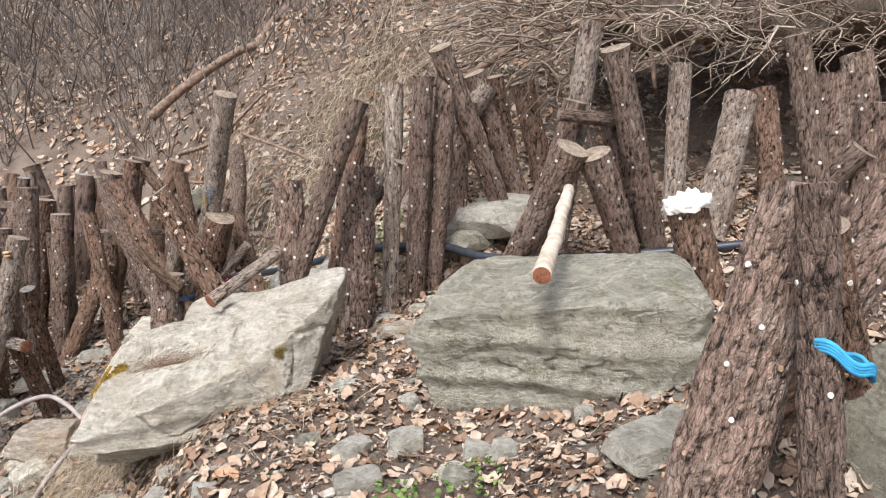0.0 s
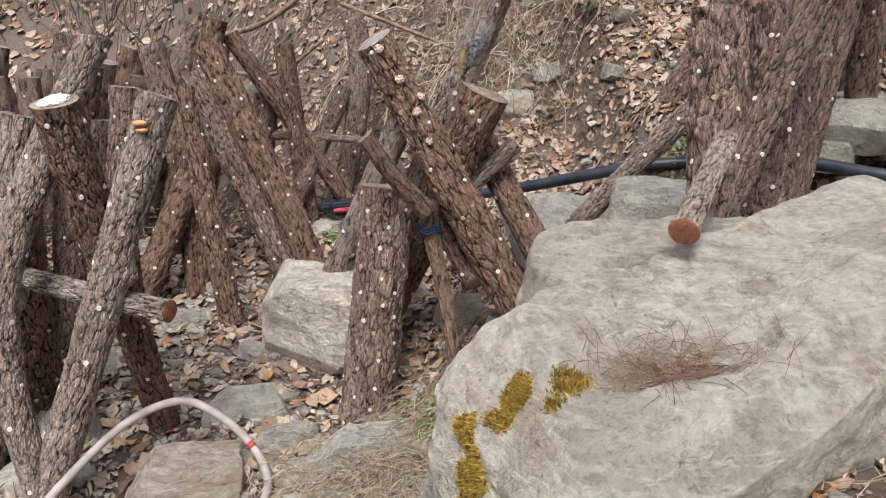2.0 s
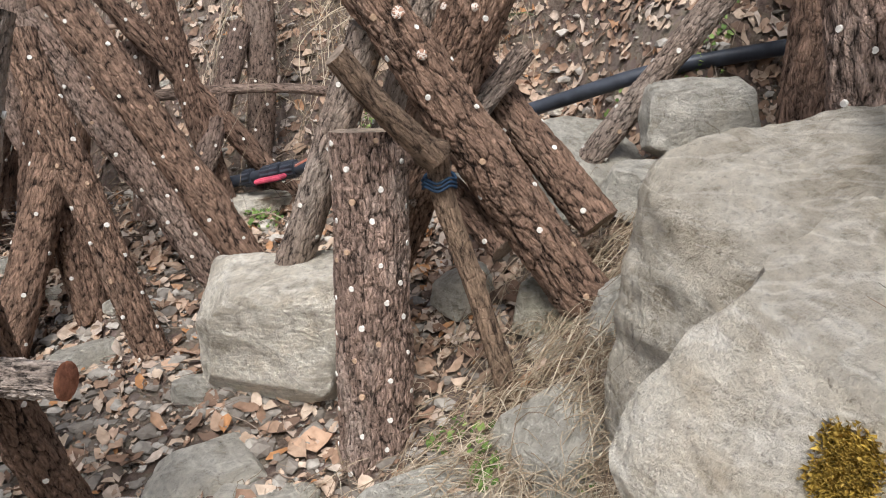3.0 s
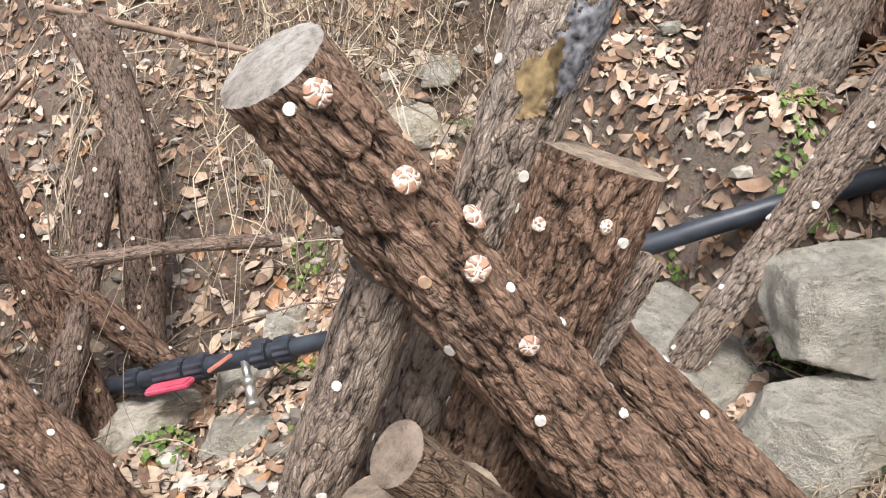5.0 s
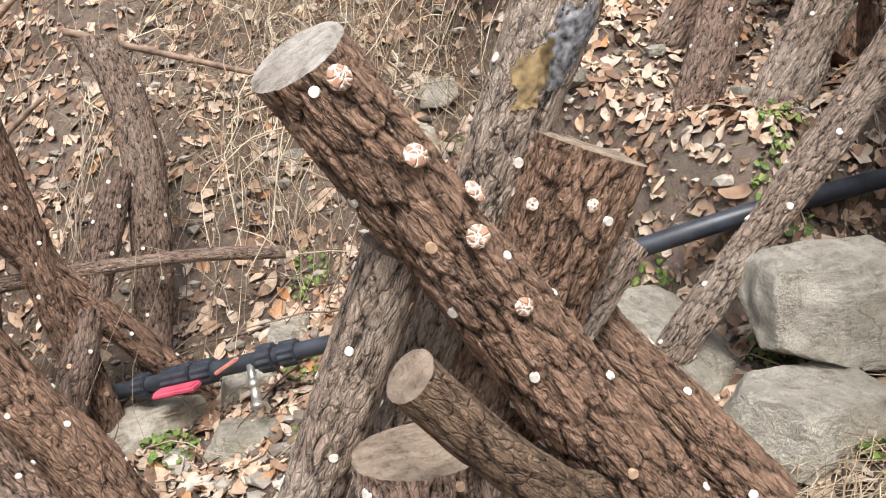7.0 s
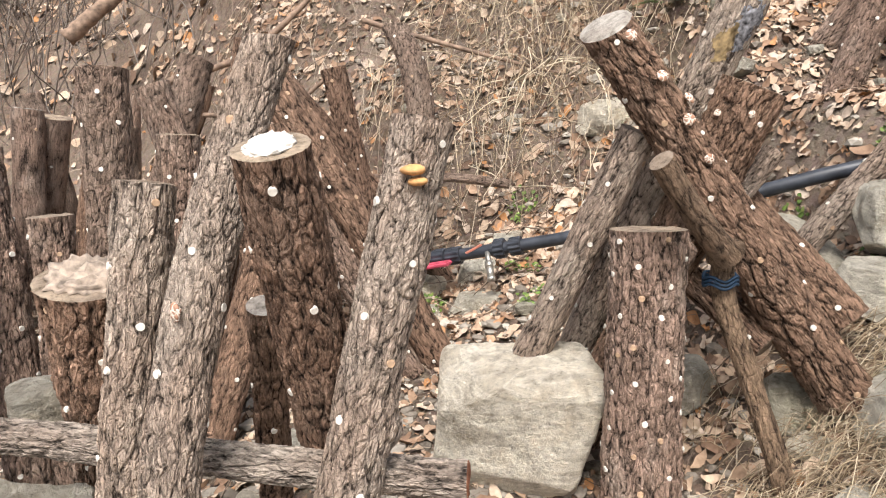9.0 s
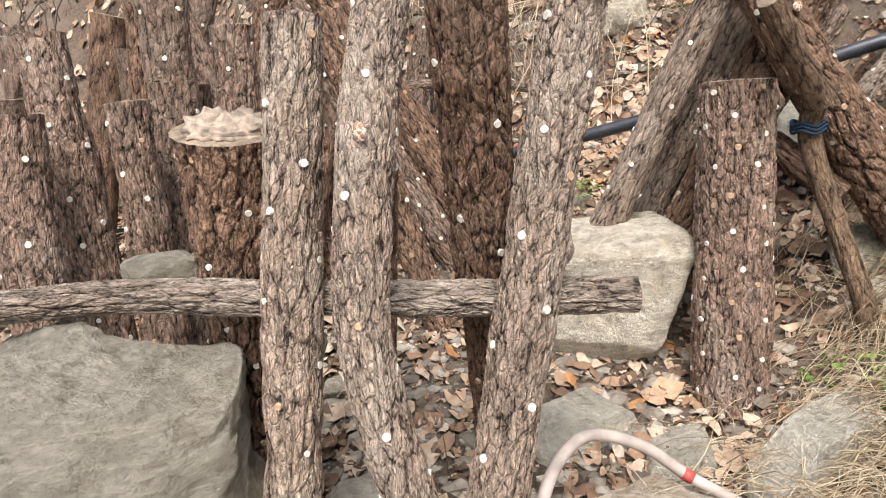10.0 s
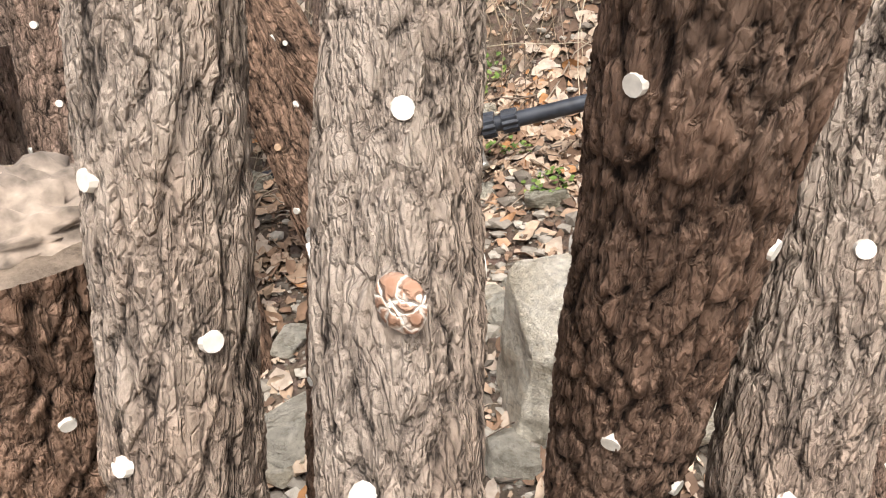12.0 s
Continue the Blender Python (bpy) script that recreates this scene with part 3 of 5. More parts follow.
def mushroom(ob, place, size=0.03, seed=0, label="pale cracked shiitake cap"):
    """A young shiitake: a domed cracked cap on a short stem."""
    rows, sides = 14, 28
    prof = [(0.0, 0.52), (0.16, 0.51), (0.32, 0.47), (0.5, 0.39), (0.66, 0.28), (0.78, 0.15), (0.83, 0.03), (0.8, -0.07), (0.7, -0.1), (0.45, -0.05), (0.22, -0.03), (0.2, -0.2), (0.22, -0.45), (0.25, -0.6)]
    th = np.linspace(0, 2 * np.pi, sides, endpoint=False)
    v = np.array([[r * math.cos(t), r * math.sin(t), z] for r, z in prof for t in th]) * size * 0.54
    v[:, 2] *= 0.72
    n = layered(v / size * 2.5 + seed * 3.3, seed, 2)
    v[:, :2] *= (1 + 0.16 * n)[:, None]
    f1, f2 = cells(v / size * 4.2 + seed, seed)
    groove = (1 - step(0.0, 0.22, f2 - f1)) * (v[:, 2] > 0)
    v[:, 2] += groove * size * -0.03
    f = grid_faces(rows, sides)[:, ::-1]
    me = mesh_of("mushroom", v, f, MUSHROOM)
    m = on_log(ob, place, size * 0.3)
    under("mushroom", me, ob, m @ Matrix.Rotation(seed, 4, "Z") @ Matrix.Rotation(0.2, 4, "X"), label)


def bracket(ob, place, size, mat=ORANGE, label="small orange-brown bracket fungus", seed=0):
    for k in range(2):
        bm = bmesh.new()
        bmesh.ops.create_uvsphere(bm, u_segments=16, v_segments=10, radius=size * (1 - 0.25 * k))
        for w in bm.verts:
            w.co.z *= 0.45
            w.co *= 1 + 0.25 * noise.noise(w.co * 60 + Vector((seed, k, 0)))
        o = part("bracket_fungus", bm, mat, ob, label, True)
        m = on_log(ob, Vector(place) + Vector((0.006 * k, 0, -size * 0.9 * k)), size * 0.3)
        o.matrix_basis = Matrix.Translation(m.translation) @ ob.matrix_basis.to_3x3().inverted().to_4x4()


# ---------------------------------------------------------------- stones
STONES = []


def rock(name, centre, size, turn=(0, 0, 0), seed=0, mat=None, detail=24, shear=(0, 0), taper=(0, 0), cuts=5, rough=0.05, round_to=7.0, label="", layers=0.0,
         corners=None, group="stones", chips=(), dents=(), stout=0.0):
    """A broken block: a rounded box, chipped by planes, with bedding and grain."""
    n = detail
    lin = np.linspace(-1, 1, n)
    A, B = np.meshgrid(lin, lin, indexing="ij")
    a, b = A.ravel(), B.ravel()
    o = np.ones_like(a)
    verts, faces = [], []
    for k, (cube, flip) in enumerate((((a, b, o), 0), ((a, b, -o), 1), ((a, o, b), 1), ((a, -o, b), 0), ((o, a, b), 0), ((-o, a, b), 1))):
        g = grid_faces(n, n, False) + k * n * n
        verts.append(np.stack(cube, 1))
        faces.append(g[:, ::-1] if not flip else g)
    v, f = np.vstack(verts), np.vstack(faces)
    v = v / (np.abs(v) ** round_to).sum(1)[:, None] ** (1 / round_to)
    rng = np.random.RandomState(seed + 100)
    for k in range(cuts):
        w = rng.normal(size=3)
        w /= np.linalg.norm(w)
        at = np.abs(w).sum() * min(0.97, rng.uniform(0.60, 0.84) + stout)
        over = np.clip(v @ w - at, 0, None)
        v = v - over[:, None] * w
    for w, at in chips:
        w = np.array(w) / np.linalg.norm(w)
        over = np.clip(v @ w - at, 0, None)
        v = v - over[:, None] * w
    v[:, 0] *= 1 + taper[0] * v[:, 2]
    v[:, 1] *= 1 + taper[1] * v[:, 2]
    v[:, 0] += shear[0] * v[:, 2]
    v[:, 1] += shear[1] * v[:, 2]
    if corners is not None:
        c = np.asarray(corners, float).reshape(2, 2, 2, 3)
        t = (v + 1) / 2
        out = np.zeros_like(v)
        for i in (0, 1):
            for j in (0, 1):
                for k in (0, 1):
                    w = (t[:, 0] if i else 1 - t[:, 0]) * (t[:, 1] if j else 1 - t[:, 1]) * (t[:, 2] if k else 1 - t[:, 2])
                    out += w[:, None] * c[i, j, k]
        v, size = out, tuple(np.ptp(out, axis=0) / 2)
        centre = out.mean(0)
        v = v - centre
    else:
        v = v * np.array(size)
    for place, reach, deep in dents:
        d = (((v + centre - np.array(place)) / np.array(reach)) ** 2).sum(1)
        d = d * (1 + 0.7 * layered(v * 14 + seed, seed + 31, 3))
        v[:, 2] -= deep * np.clip(1 - d, 0, 1) ** 0.6
    s = min(size)
    big = layered(v / s * 0.9 + seed * 5.1, seed, 3)
    fine = layered(v / s * 5 + seed * 2.7, seed + 4, 4, 0.6)
    q = np.stack([big, layered(v / s * 0.9 + 40 + seed, seed + 1, 3), layered(v / s * 0.9 + 80 + seed, seed + 2, 3)], 1)
    split = np.exp(-(layered(v / s * 0.8 + seed * 1.3, seed + 21, 4, 0.55) / 0.022) ** 2) * (layered(v / s * 0.5 + seed, seed + 23, 2) > -0.05)
    facet = np.abs(layered(v / s * 1.7 + seed * 7.7, seed + 25, 4, 0.6))
    fine = fine * 0.9 - split * 1.1 - facet * 1.3 + 0.25
    v = v + q * s * rough * 2.2 + (v / (np.linalg.norm(v, axis=1)[:, None] + 1e-6)) * (fine * s * rough * 0.9)[:, None]
    if layers:
        warp = layered(v * 2.0 + seed, seed + 6, 2) * 0.05
        ledge = smooth_noise(np.stack((0 * v[:, 0], 0 * v[:, 0], (v[:, 2] + warp) * 26), 1), seed + 8)
        out = v.copy()
        out[:, 2] *= 0.2
        v = v + out / (np.linalg.norm(out, axis=1)[:, None] + 1e-6) * (ledge * layers)[:, None]
    me = mesh_of(name, v, f, mat or STONE_GREY)
    bm = bmesh.new()
    bm.from_mesh(me)
    bmesh.ops.remove_doubles(bm, verts=bm.verts, dist=1e-4)
    bmesh.ops.recalc_face_normals(bm, faces=bm.faces)
    bm.to_mesh(me)
    bm.free()
    me.set_sharp_from_angle(angle=radians(24))
    ob = new(name, me)
    ob.matrix_basis = pose(*centre, *turn)
    STONES.append(ob)
    return tagged(ob, label or "weathered grey stone lying in leaf litter", "stone", group)


def foot(x, y, sink=0.015):
    """A point on the ground, a little sunk in."""
    return (x, y, float(full_ground(x, y)[0]) - sink)


def reach(base, top, z):
    """The point of the line from top to base at the height z."""
    b, t = Vector(base), Vector(top)
    return tuple(t + (b - t) * ((t.z - z) / (t.z - b.z)))


# ---------------------------------------------------------------- the large boulders
# corners: for each of -x/+x, -y/+y, bottom/top
rock("boulder", None, None, seed=3, mat=STONE_BUFF, detail=110, cuts=6, rough=0.05, round_to=16, layers=0.010, stout=0.2,
     chips=(((0.05, -0.75, 0.65), 1.12), ((0.7, -0.7, 0.1), 1.2), ((-0.6, -0.5, -0.6), 0.95), ((-0.9, 0.1, 0.3), 1.05)), dents=(((-0.975, 2.556, 0.567), (0.15, 0.075, 0.3), 0.035), ((-0.788, 2.646, 0.66), (0.16, 0.03, 0.3), 0.022)),
     corners=((-1.147, 2.316, 0.187), (-1.199, 2.283, 0.415), (-1.327, 2.649, 0.154), (-1.36, 2.746, 0.542), (-0.584, 2.528, 0.357), (-0.413, 2.601, 0.741), (-0.559, 2.962, 0.358), (-0.459, 2.936, 0.779)),
     label="pale buff slab boulder, tilted, with mossy edge", group="boulders")
rock("boulder", None, None, seed=17, mat=STONE_BUFF, detail=72, cuts=5, rough=0.045, round_to=14, layers=0.006, stout=0.2,
     corners=((-1.12, 2.755, 0.135), (-1.105, 2.762, 0.484), (-1.146, 3.077, 0.138), (-1.099, 3.039, 0.635), (-0.583, 2.823, 0.32), (-0.641, 2.782, 0.715), (-0.591, 3.1, 0.322), (-0.648, 3.042, 0.696)),
     label="smooth grey boulder behind the pale slab", group="boulders")
rock("boulder", None, None, seed=8, mat=STONE_DARK, detail=84, cuts=6, rough=0.045, round_to=7, layers=0.012,
     corners=((-0.062, 2.31, 0.293), (-0.276, 2.32, 0.656), (-0.079, 2.905, 0.371), (-0.071, 2.864, 0.821), (0.624, 2.149, 0.452), (0.681, 2.169, 0.829), (0.774, 2.799, 0.535), (0.72, 2.692, 0.864)),
     label="broad dark grey boulder with a flat pale top", group="boulders")
# the block beside the short thick log
rock("boulder", None, None, seed=24, mat=STONE_BUFF, detail=56, cuts=3, rough=0.035, round_to=14, stout=0.16, chips=(((-0.15, -0.75, -0.65), 1.08), ((-0.8, -0.6, 0.0), 1.16), ((-0.75, -0.2, 0.65), 1.15), ((0.1, -0.7, 0.7), 1.30)),
     corners=((-1.805, 3.70, 0.03), (-1.755, 3.62, 0.32), (-1.72, 3.90, -0.02), (-1.70, 3.82, 0.35), (-1.52, 3.53, 0.05), (-1.455, 3.47, 0.335), (-1.43, 3.76, -0.02), (-1.41, 3.69, 0.35)),
     label="squarish pale grey block among logs", group="boulders")
# the rock that carries the rail
rock("boulder", None, None, seed=31, mat=STONE_MID, detail=80, cuts=9, rough=0.07, round_to=8, layers=0.008,
     corners=((-2.982, 2.977, -0.291), (-2.871, 3.18, 0.45), (-2.912, 3.621, -0.126), (-2.829, 3.561, 0.494), (-2.381, 3.01, -0.294), (-2.405, 3.26, 0.37), (-2.348, 3.461, -0.086), (-2.367, 3.453, 0.47)),
     label="large grey boulder under the wooden rail", group="boulders")
rock("boulder", (-2.46, 3.576, 0.439), (0.055, 0.045, 0.035), (0, 5, 20), seed=33, mat=STONE_MID, detail=22, label="rounded buff stone behind the rail")

# ---------------------------------------------------------------- standing and leaning logs
# the crossing pair by the pipe
big = log((-1.000, 3.375, 0.27), (-1.424, 3.552, 1.008), 0.112, 0.108, "dark", 1, 3, plugs=34, cell=0.024, depth=0.009, face=CUT_GREY, soft=0.1, oblique=((-0.25, -1, 0.1), 0.42),
          label="thick dark log, leaning, with sprouting shiitake and grey sawn end")
short = log((-1.436, 3.405, -0.01), (-1.385, 3.465, 0.637), 0.165, 0.150, "brown", 2, 3, plugs=70, cell=0.02, depth=0.008, label="short thick upright log with dense pale plugs", burr=[(0.93, 3.6, 0.02)])
stump = log((-1.42, 3.69, 0.12), (-1.128, 3.515, 0.885), 0.115, 0.135, "dark", 3, 3, plugs=26, cell=0.022, depth=0.008, face=CUT, label="thick dark log leaning behind the crossing log")
wet = log((-1.445, 3.80, 0.17), (-1.012, 3.41, 1.43), 0.080, 0.092, "grey", 4, 3, plugs=32, cell=0.02, depth=0.004, soft=0.45, label="long smooth-barked log leaning, with a wet scar")
log((-1.545, 3.70, 0.31), (-1.345, 3.565, 0.81), 0.078, 0.070, "grey", 27, 2, plugs=16, cell=0.02, depth=0.0035, soft=0.45, label="grey smooth log resting on the pale block")
log((-0.93, 3.44, 0.40), (-1.16, 3.80, 0.84), 0.088, 0.088, "dark", 5, 2, plugs=16, label="dark log fallen against its neighbours")
log((-1.148, 3.423, 0.384), (-1.242, 3.627, 0.534), 0.055, 0.06, "dark", 6, 1, plugs=4, label="short dark log lying under the fork")
log((-1.30, 3.575, 0.47), (-1.030, 3.566, 0.745), 0.058, 0.052, "grey", 7, 2, plugs=0, cell=0.012, depth=0.004, label="grey broken stub with beetle holes", old=1)
log((-0.830, 3.765, 0.41), (-0.30, 3.54, 1.12), 0.066, 0.070, "grey", 9, 3, plugs=30, cell=0.014, depth=0.004, label="slim grey log leaning to the stacked logs")
# logs beyond the pipe
log((-1.567, 4.73, 0.33), (-1.522, 4.965, 1.160), 0.095, 0.098, "smooth", 10, 2, via=[(-1.515, 4.77, 0.60), (-1.482, 4.82, 0.86), (-1.490, 4.88, 1.03)], plugs=26, depth=0.003, cell=0.014, label="smooth upright log beside the black pipe")
log((-1.80, 4.53, 0.26), (-1.549, 4.794, 0.83), 0.080, 0.085, "smooth", 11, 2, plugs=24, depth=0.004, cell=0.015, label="log leaning on the upright one by the pipe")
log(foot(-1.718, 4.172), (-2.075, 4.34, 0.891), 0.10, 0.105, "brown", 12, 2, plugs=40, label="log leaning away from the boulders")
log(foot(-1.886, 3.886), (-2.045, 4.04, 0.85), 0.078, 0.082, "dark", 13, 2, plugs=34, label="slim log leaning among the others")
log(foot(-1.612, 4.186), (-2.023, 4.321, 0.99), 0.11, 0.115, "dark", 14, 1, plugs=30)
log(foot(-1.459, 4.67), (-2.003, 4.662, 1.041), 0.075, 0.078, "dark", 15, 1, plugs=16, label="dark slim log leaning far over")
log(foot(-1.688, 4.639), (-1.798, 4.688, 1.01), 0.085, 0.088, "dark", 16, 1, plugs=22)
log(foot(-1.945, 4.702), (-1.878, 4.767, 0.804), 0.11, 0.105, "brown", 17, 1, plugs=22)
log(foot(-2.067, 4.179), (-2.102, 4.298, 0.637), 0.10, 0.10, "dark", 18, 1, plugs=18)
log(foot(-2.283, 4.033), (-2.076, 4.211, 0.545), 0.095, 0.095, "dark", 19, 1, plugs=14)
log(foot(-2.391, 4.256), (-2.382, 4.287, 0.723), 0.13, 0.13, "brown", 20, 1, plugs=20)
# the thin pole laid across the logs
log((-2.6, 5.00, 0.61), (-1.20, 4.70, 0.575), 0.042, 0.034, "smooth", 190, 1, plugs=0, via=[(-2.2, 4.84, 0.62), (-1.75, 4.70, 0.635), (-1.45, 4.66, 0.625)], cell=0.012, depth=0.002, soft=0.5, stretch=5,
    name="rail_pole", tag="pole", group="", label="thin barked pole laid across the standing logs")

# the row against the low rail
log((-2.372, 3.235, -0.08), (-2.217, 3.335, 0.812), 0.080, 0.080, "grey", 21, 3, plugs=26, bend=(0.0, 0.0), cell=0.022, depth=0.006, stretch=3.4, burr=[(0.52, 4.6, 0.014)],
    label="upright flaky-barked log leaning on the rail")
log((-2.140, 3.075, -0.09), (-2.036, 3.333, 0.985), 0.066, 0.074, "grey", 22, 3, plugs=30, via=[(-2.170, 3.08, 0.10), (-2.205, 3.11, 0.27), (-2.218, 3.145, 0.42), (-2.195, 3.185, 0.56), (-2.118, 3.276, 0.80)], cell=0.015, depth=0.005, label="bent slim log with grey bark leaning on the rail")
white = log((-1.965, 3.385, -0.03), (-2.056, 3.135, 0.858), 0.076, 0.100, "dark", 23, 3, plugs=28, cell=0.017, depth=0.006, face=CUT, label="dark log with white fungus on its top")
front = log((-2.165, 3.06, -0.10), (-1.866, 3.185, 0.872), 0.074, 0.080, "grey", 24, 3, plugs=30, bend=(0.012, 0.0), cell=0.015, depth=0.005, burr=[(0.62, 4.4, 0.016)], label="slightly bent log with a bracket fungus")
log((-2.115, 3.68, 0.0), (-2.085, 3.51, 0.575), 0.068, 0.066, "dark", 25, 2, plugs=12, label="dark thin log standing behind the rail", face=CUT_GREY)
fat = log((-2.365, 3.56, -0.06), (-2.318, 3.42, 0.675), 0.12, 0.155, "dark", 26, 3, plugs=40, cell=0.021, depth=0.010, face=CUT, label="thick dark log with a ragged pale top")
log((-2.955, 3.526, 0.47), (-1.858, 3.112, 0.423), 0.054, 0.050, "rail", 191, 3, plugs=0, via=[(-2.72, 3.475, 0.468), (-2.50, 3.42, 0.46), (-2.30, 3.34, 0.44), (-2.08, 3.225, 0.428)], cell=0.016, depth=0.006, stretch=5,
    name="rail_pole", tag="pole", group="", face=CUT_RED, label="rough grey pole resting on the boulder as a rail")

# logs behind the row, on the left-hand field
for k, (bx, by, tx, ty, tz, d, bark) in enumerate((
        (-2.603, 3.84, -2.615, 3.947, 0.853, 0.10, "brown"), (-2.72, 3.685, -2.659, 3.771, 0.716, 0.10, "brown"), (-2.51, 3.799, -2.483, 3.868, 0.714, 0.09, "brown"),
        (-2.451, 3.951, -2.378, 4.068, 1.004, 0.11, "smooth"), (-2.574, 4.235, -2.421, 4.281, 0.914, 0.095, "dark"), (-2.337, 4.069, -2.245, 4.114, 0.848, 0.095, "brown"))):
    log(foot(bx, by), (tx, ty, tz), d, d * 1.02, bark, 40 + k, 2, plugs=34, label="plug-dotted log standing in a close stand")
rng = random.Random(12)
taken = [(-2.604, 3.855), (-2.721, 3.718), (-2.511, 3.814), (-2.433, 3.993), (-2.52, 4.251), (-2.301, 4.085), (-2.391, 4.256), (-2.058, 4.179), (-2.198, 4.088), (-1.945, 4.702), (-1.732, 4.185), (-2.057, 4.31), (-1.872, 3.917), (-1.689, 4.665), (-1.598, 4.796), (-1.78, 4.577), (-2.018, 4.649)]
made = 0
for k in range(900):
    x, y = rng.uniform(-4.9, -1.9), rng.uniform(4.0, 6.5)
    if y > 2.6 - 1.2 * x or y < 4.0 or any((x - a) ** 2 + (y - b) ** 2 < 0.20 ** 2 for a, b in taken):
        continue
    taken.append((x, y))
    made += 1
    if made > 62:
        break
    base = foot(x, y)
    near = y < 5.0
    lean = Vector((rng.gauss(-0.02, 0.20), rng.gauss(0.05, 0.14), 0))
    h = rng.uniform(0.72, 1.0)
    d = rng.uniform(0.085, 0.14)
    log(base, (x + lean.x * h, y + lean.y * h, base[2] + h), d, d * rng.uniform(0.95, 1.08), rng.choice(("brown", "dark", "brown", "smooth")), 60 + made, 1 if near else 0,
        plugs=20 if near else 10, label="plug-dotted log standing in a close stand", face=rng.choice((CUT, CUT_GREY, CUT)))

# the stack leaning together behind the slab boulder
log((-0.689, 3.032, 0.463), (-0.702, 3.128, 1.076), 0.118, 0.118, "brown", 110, 2, plugs=38, cell=0.026, depth=0.011, label="thick deeply furrowed log in a leaning stack")
log((-0.481, 3.211, 0.415), (-0.447, 3.311, 1.108), 0.145, 0.135, "brown", 111, 2, plugs=38, cell=0.026, depth=0.011, label="thick deeply furrowed log in a leaning stack")
log(reach((-0.633, 3.046, 0.789), (-0.403, 3.112, 1.375), 0.45), (-0.403, 3.112, 1.375), 0.08, 0.088, "smooth", 112, 2, plugs=24, bend=(0.015, 0))
log((-0.359, 3.421, 0.432), (-0.309, 3.619, 1.453), 0.082, 0.086, "grey", 113, 2, plugs=24, stretch=5, label="pale grey log with long bark ridges")
log((-0.259, 3.535, 0.459), (-0.17, 3.543, 1.475), 0.098, 0.10, "brown", 114, 2, plugs=24)
log((-0.178, 3.612, 0.467), (-0.068, 3.617, 1.482), 0.095, 0.10, "brown", 115, 1, plugs=20)
log((-0.062, 3.707, 0.484), (-0.013, 3.918, 1.386), 0.085, 0.088, "brown", 116, 1, plugs=24)
log((0.174, 3.843, 0.831), (-0.094, 3.559, 1.6), 0.10, 0.10, "brown", 117, 1, plugs=24)
log((0.286, 4.053, 0.846), (0.056, 3.903, 1.502), 0.10, 0.105, "brown", 118, 1, plugs=24)
log((0.309, 4.103, 0.607), (0.15, 3.931, 1.483), 0.10, 0.10, "dark", 119, 1, plugs=20)
log((0.451, 4.252, 0.814), (0.32, 4.291, 1.456), 0.125, 0.125, "dark", 120, 1, plugs=20)
log((-0.593, 3.288, 0.435), (-0.448, 3.414, 1.317), 0.095, 0.095, "dark", 121, 1, plugs=20)
log((-0.370, 3.905, 0.70), (0.12, 3.895, 1.44), 0.098, 0.098, "grey", 122, 2, plugs=30)
log((-0.398, 3.951, 0.691), (0.03, 3.85, 1.38), 0.088, 0.088, "grey", 123, 2, plugs=24)
log((-0.42, 4.07, 0.732), (-0.12, 4.07, 1.40), 0.105, 0.105, "brown", 124, 2, plugs=24)
log((-0.316, 4.365, 0.832), (0.07, 4.15, 1.40), 0.110, 0.110, "brown", 125, 2, plugs=20)

# the tripod behind the dark boulder
log((0.093, 3.33, 0.463), (0.405, 3.028, 1.169), 0.115, 0.12, "brown", 130, 2, plugs=24, label="rough log leaning over the dark boulder")
log((0.267, 3.626, 0.591), (0.5, 3.547, 1.285), 0.14, 0.14, "brown", 131, 1, plugs=24)
log((0.679, 3.194, 0.64), (0.485, 3.047, 1.144), 0.12, 0.125, "brown", 132, 1, plugs=20)
log((0.792, 3.287, 0.674), (0.57, 3.088, 1.527), 0.105, 0.11, "brown", 133, 1, plugs=22)
log((0.363, 3.384, 0.589), (0.552, 3.463, 1.662), 0.10, 0.10, "grey", 134, 1, plugs=20)
log((0.72, 3.362, 0.676), (0.612, 3.314, 1.249), 0.11, 0.11, "brown", 135, 1, plugs=20)
log((0.255, 3.413, 0.573), (0.461, 3.321, 1.343), 0.10, 0.10, "brown", 136, 1, plugs=20)
log((0.375, 3.193, 1.291), (0.64, 3.229, 1.258), 0.05, 0.055, "smooth", 137, 1, plugs=0, label="short log laid across the tripod's top")
log((0.837, 2.753, 0.599), (0.738, 2.728, 0.984), 0.13, 0.14, "dark", 138, 1, plugs=16, face=CUT_PALE, label="dark stump topped by a white fungus")
# logs in and beside the hollow under the bank
for k, (b, t, d, bark) in enumerate((
        ((1.008, 3.825), (1.056, 3.913, 1.506), 0.10, "grey"), ((1.05, 3.453), (1.259, 3.658, 1.34), 0.15, "grey"), ((1.5, 3.844), (1.473, 3.965, 1.371), 0.12, "dark"), ((1.167, 2.612), (1.016, 2.616, 1.504), 0.078, "smooth"),
        ((1.37, 3.08), (1.414, 3.121, 1.398), 0.16, "brown"), ((1.075, 3.033), (1.337, 2.799, 1.144), 0.08, "smooth"), ((1.353, 2.799), (1.387, 2.842, 1.291), 0.11, "brown"), ((1.677, 3.267), (1.582, 3.353, 1.486), 0.13, "brown"), ((1.831, 2.986), (1.735, 3.074, 1.398), 0.13, "dark"))):
    log(foot(*b), t, d, d * 1.03, bark, 150 + k, 1, plugs=24)
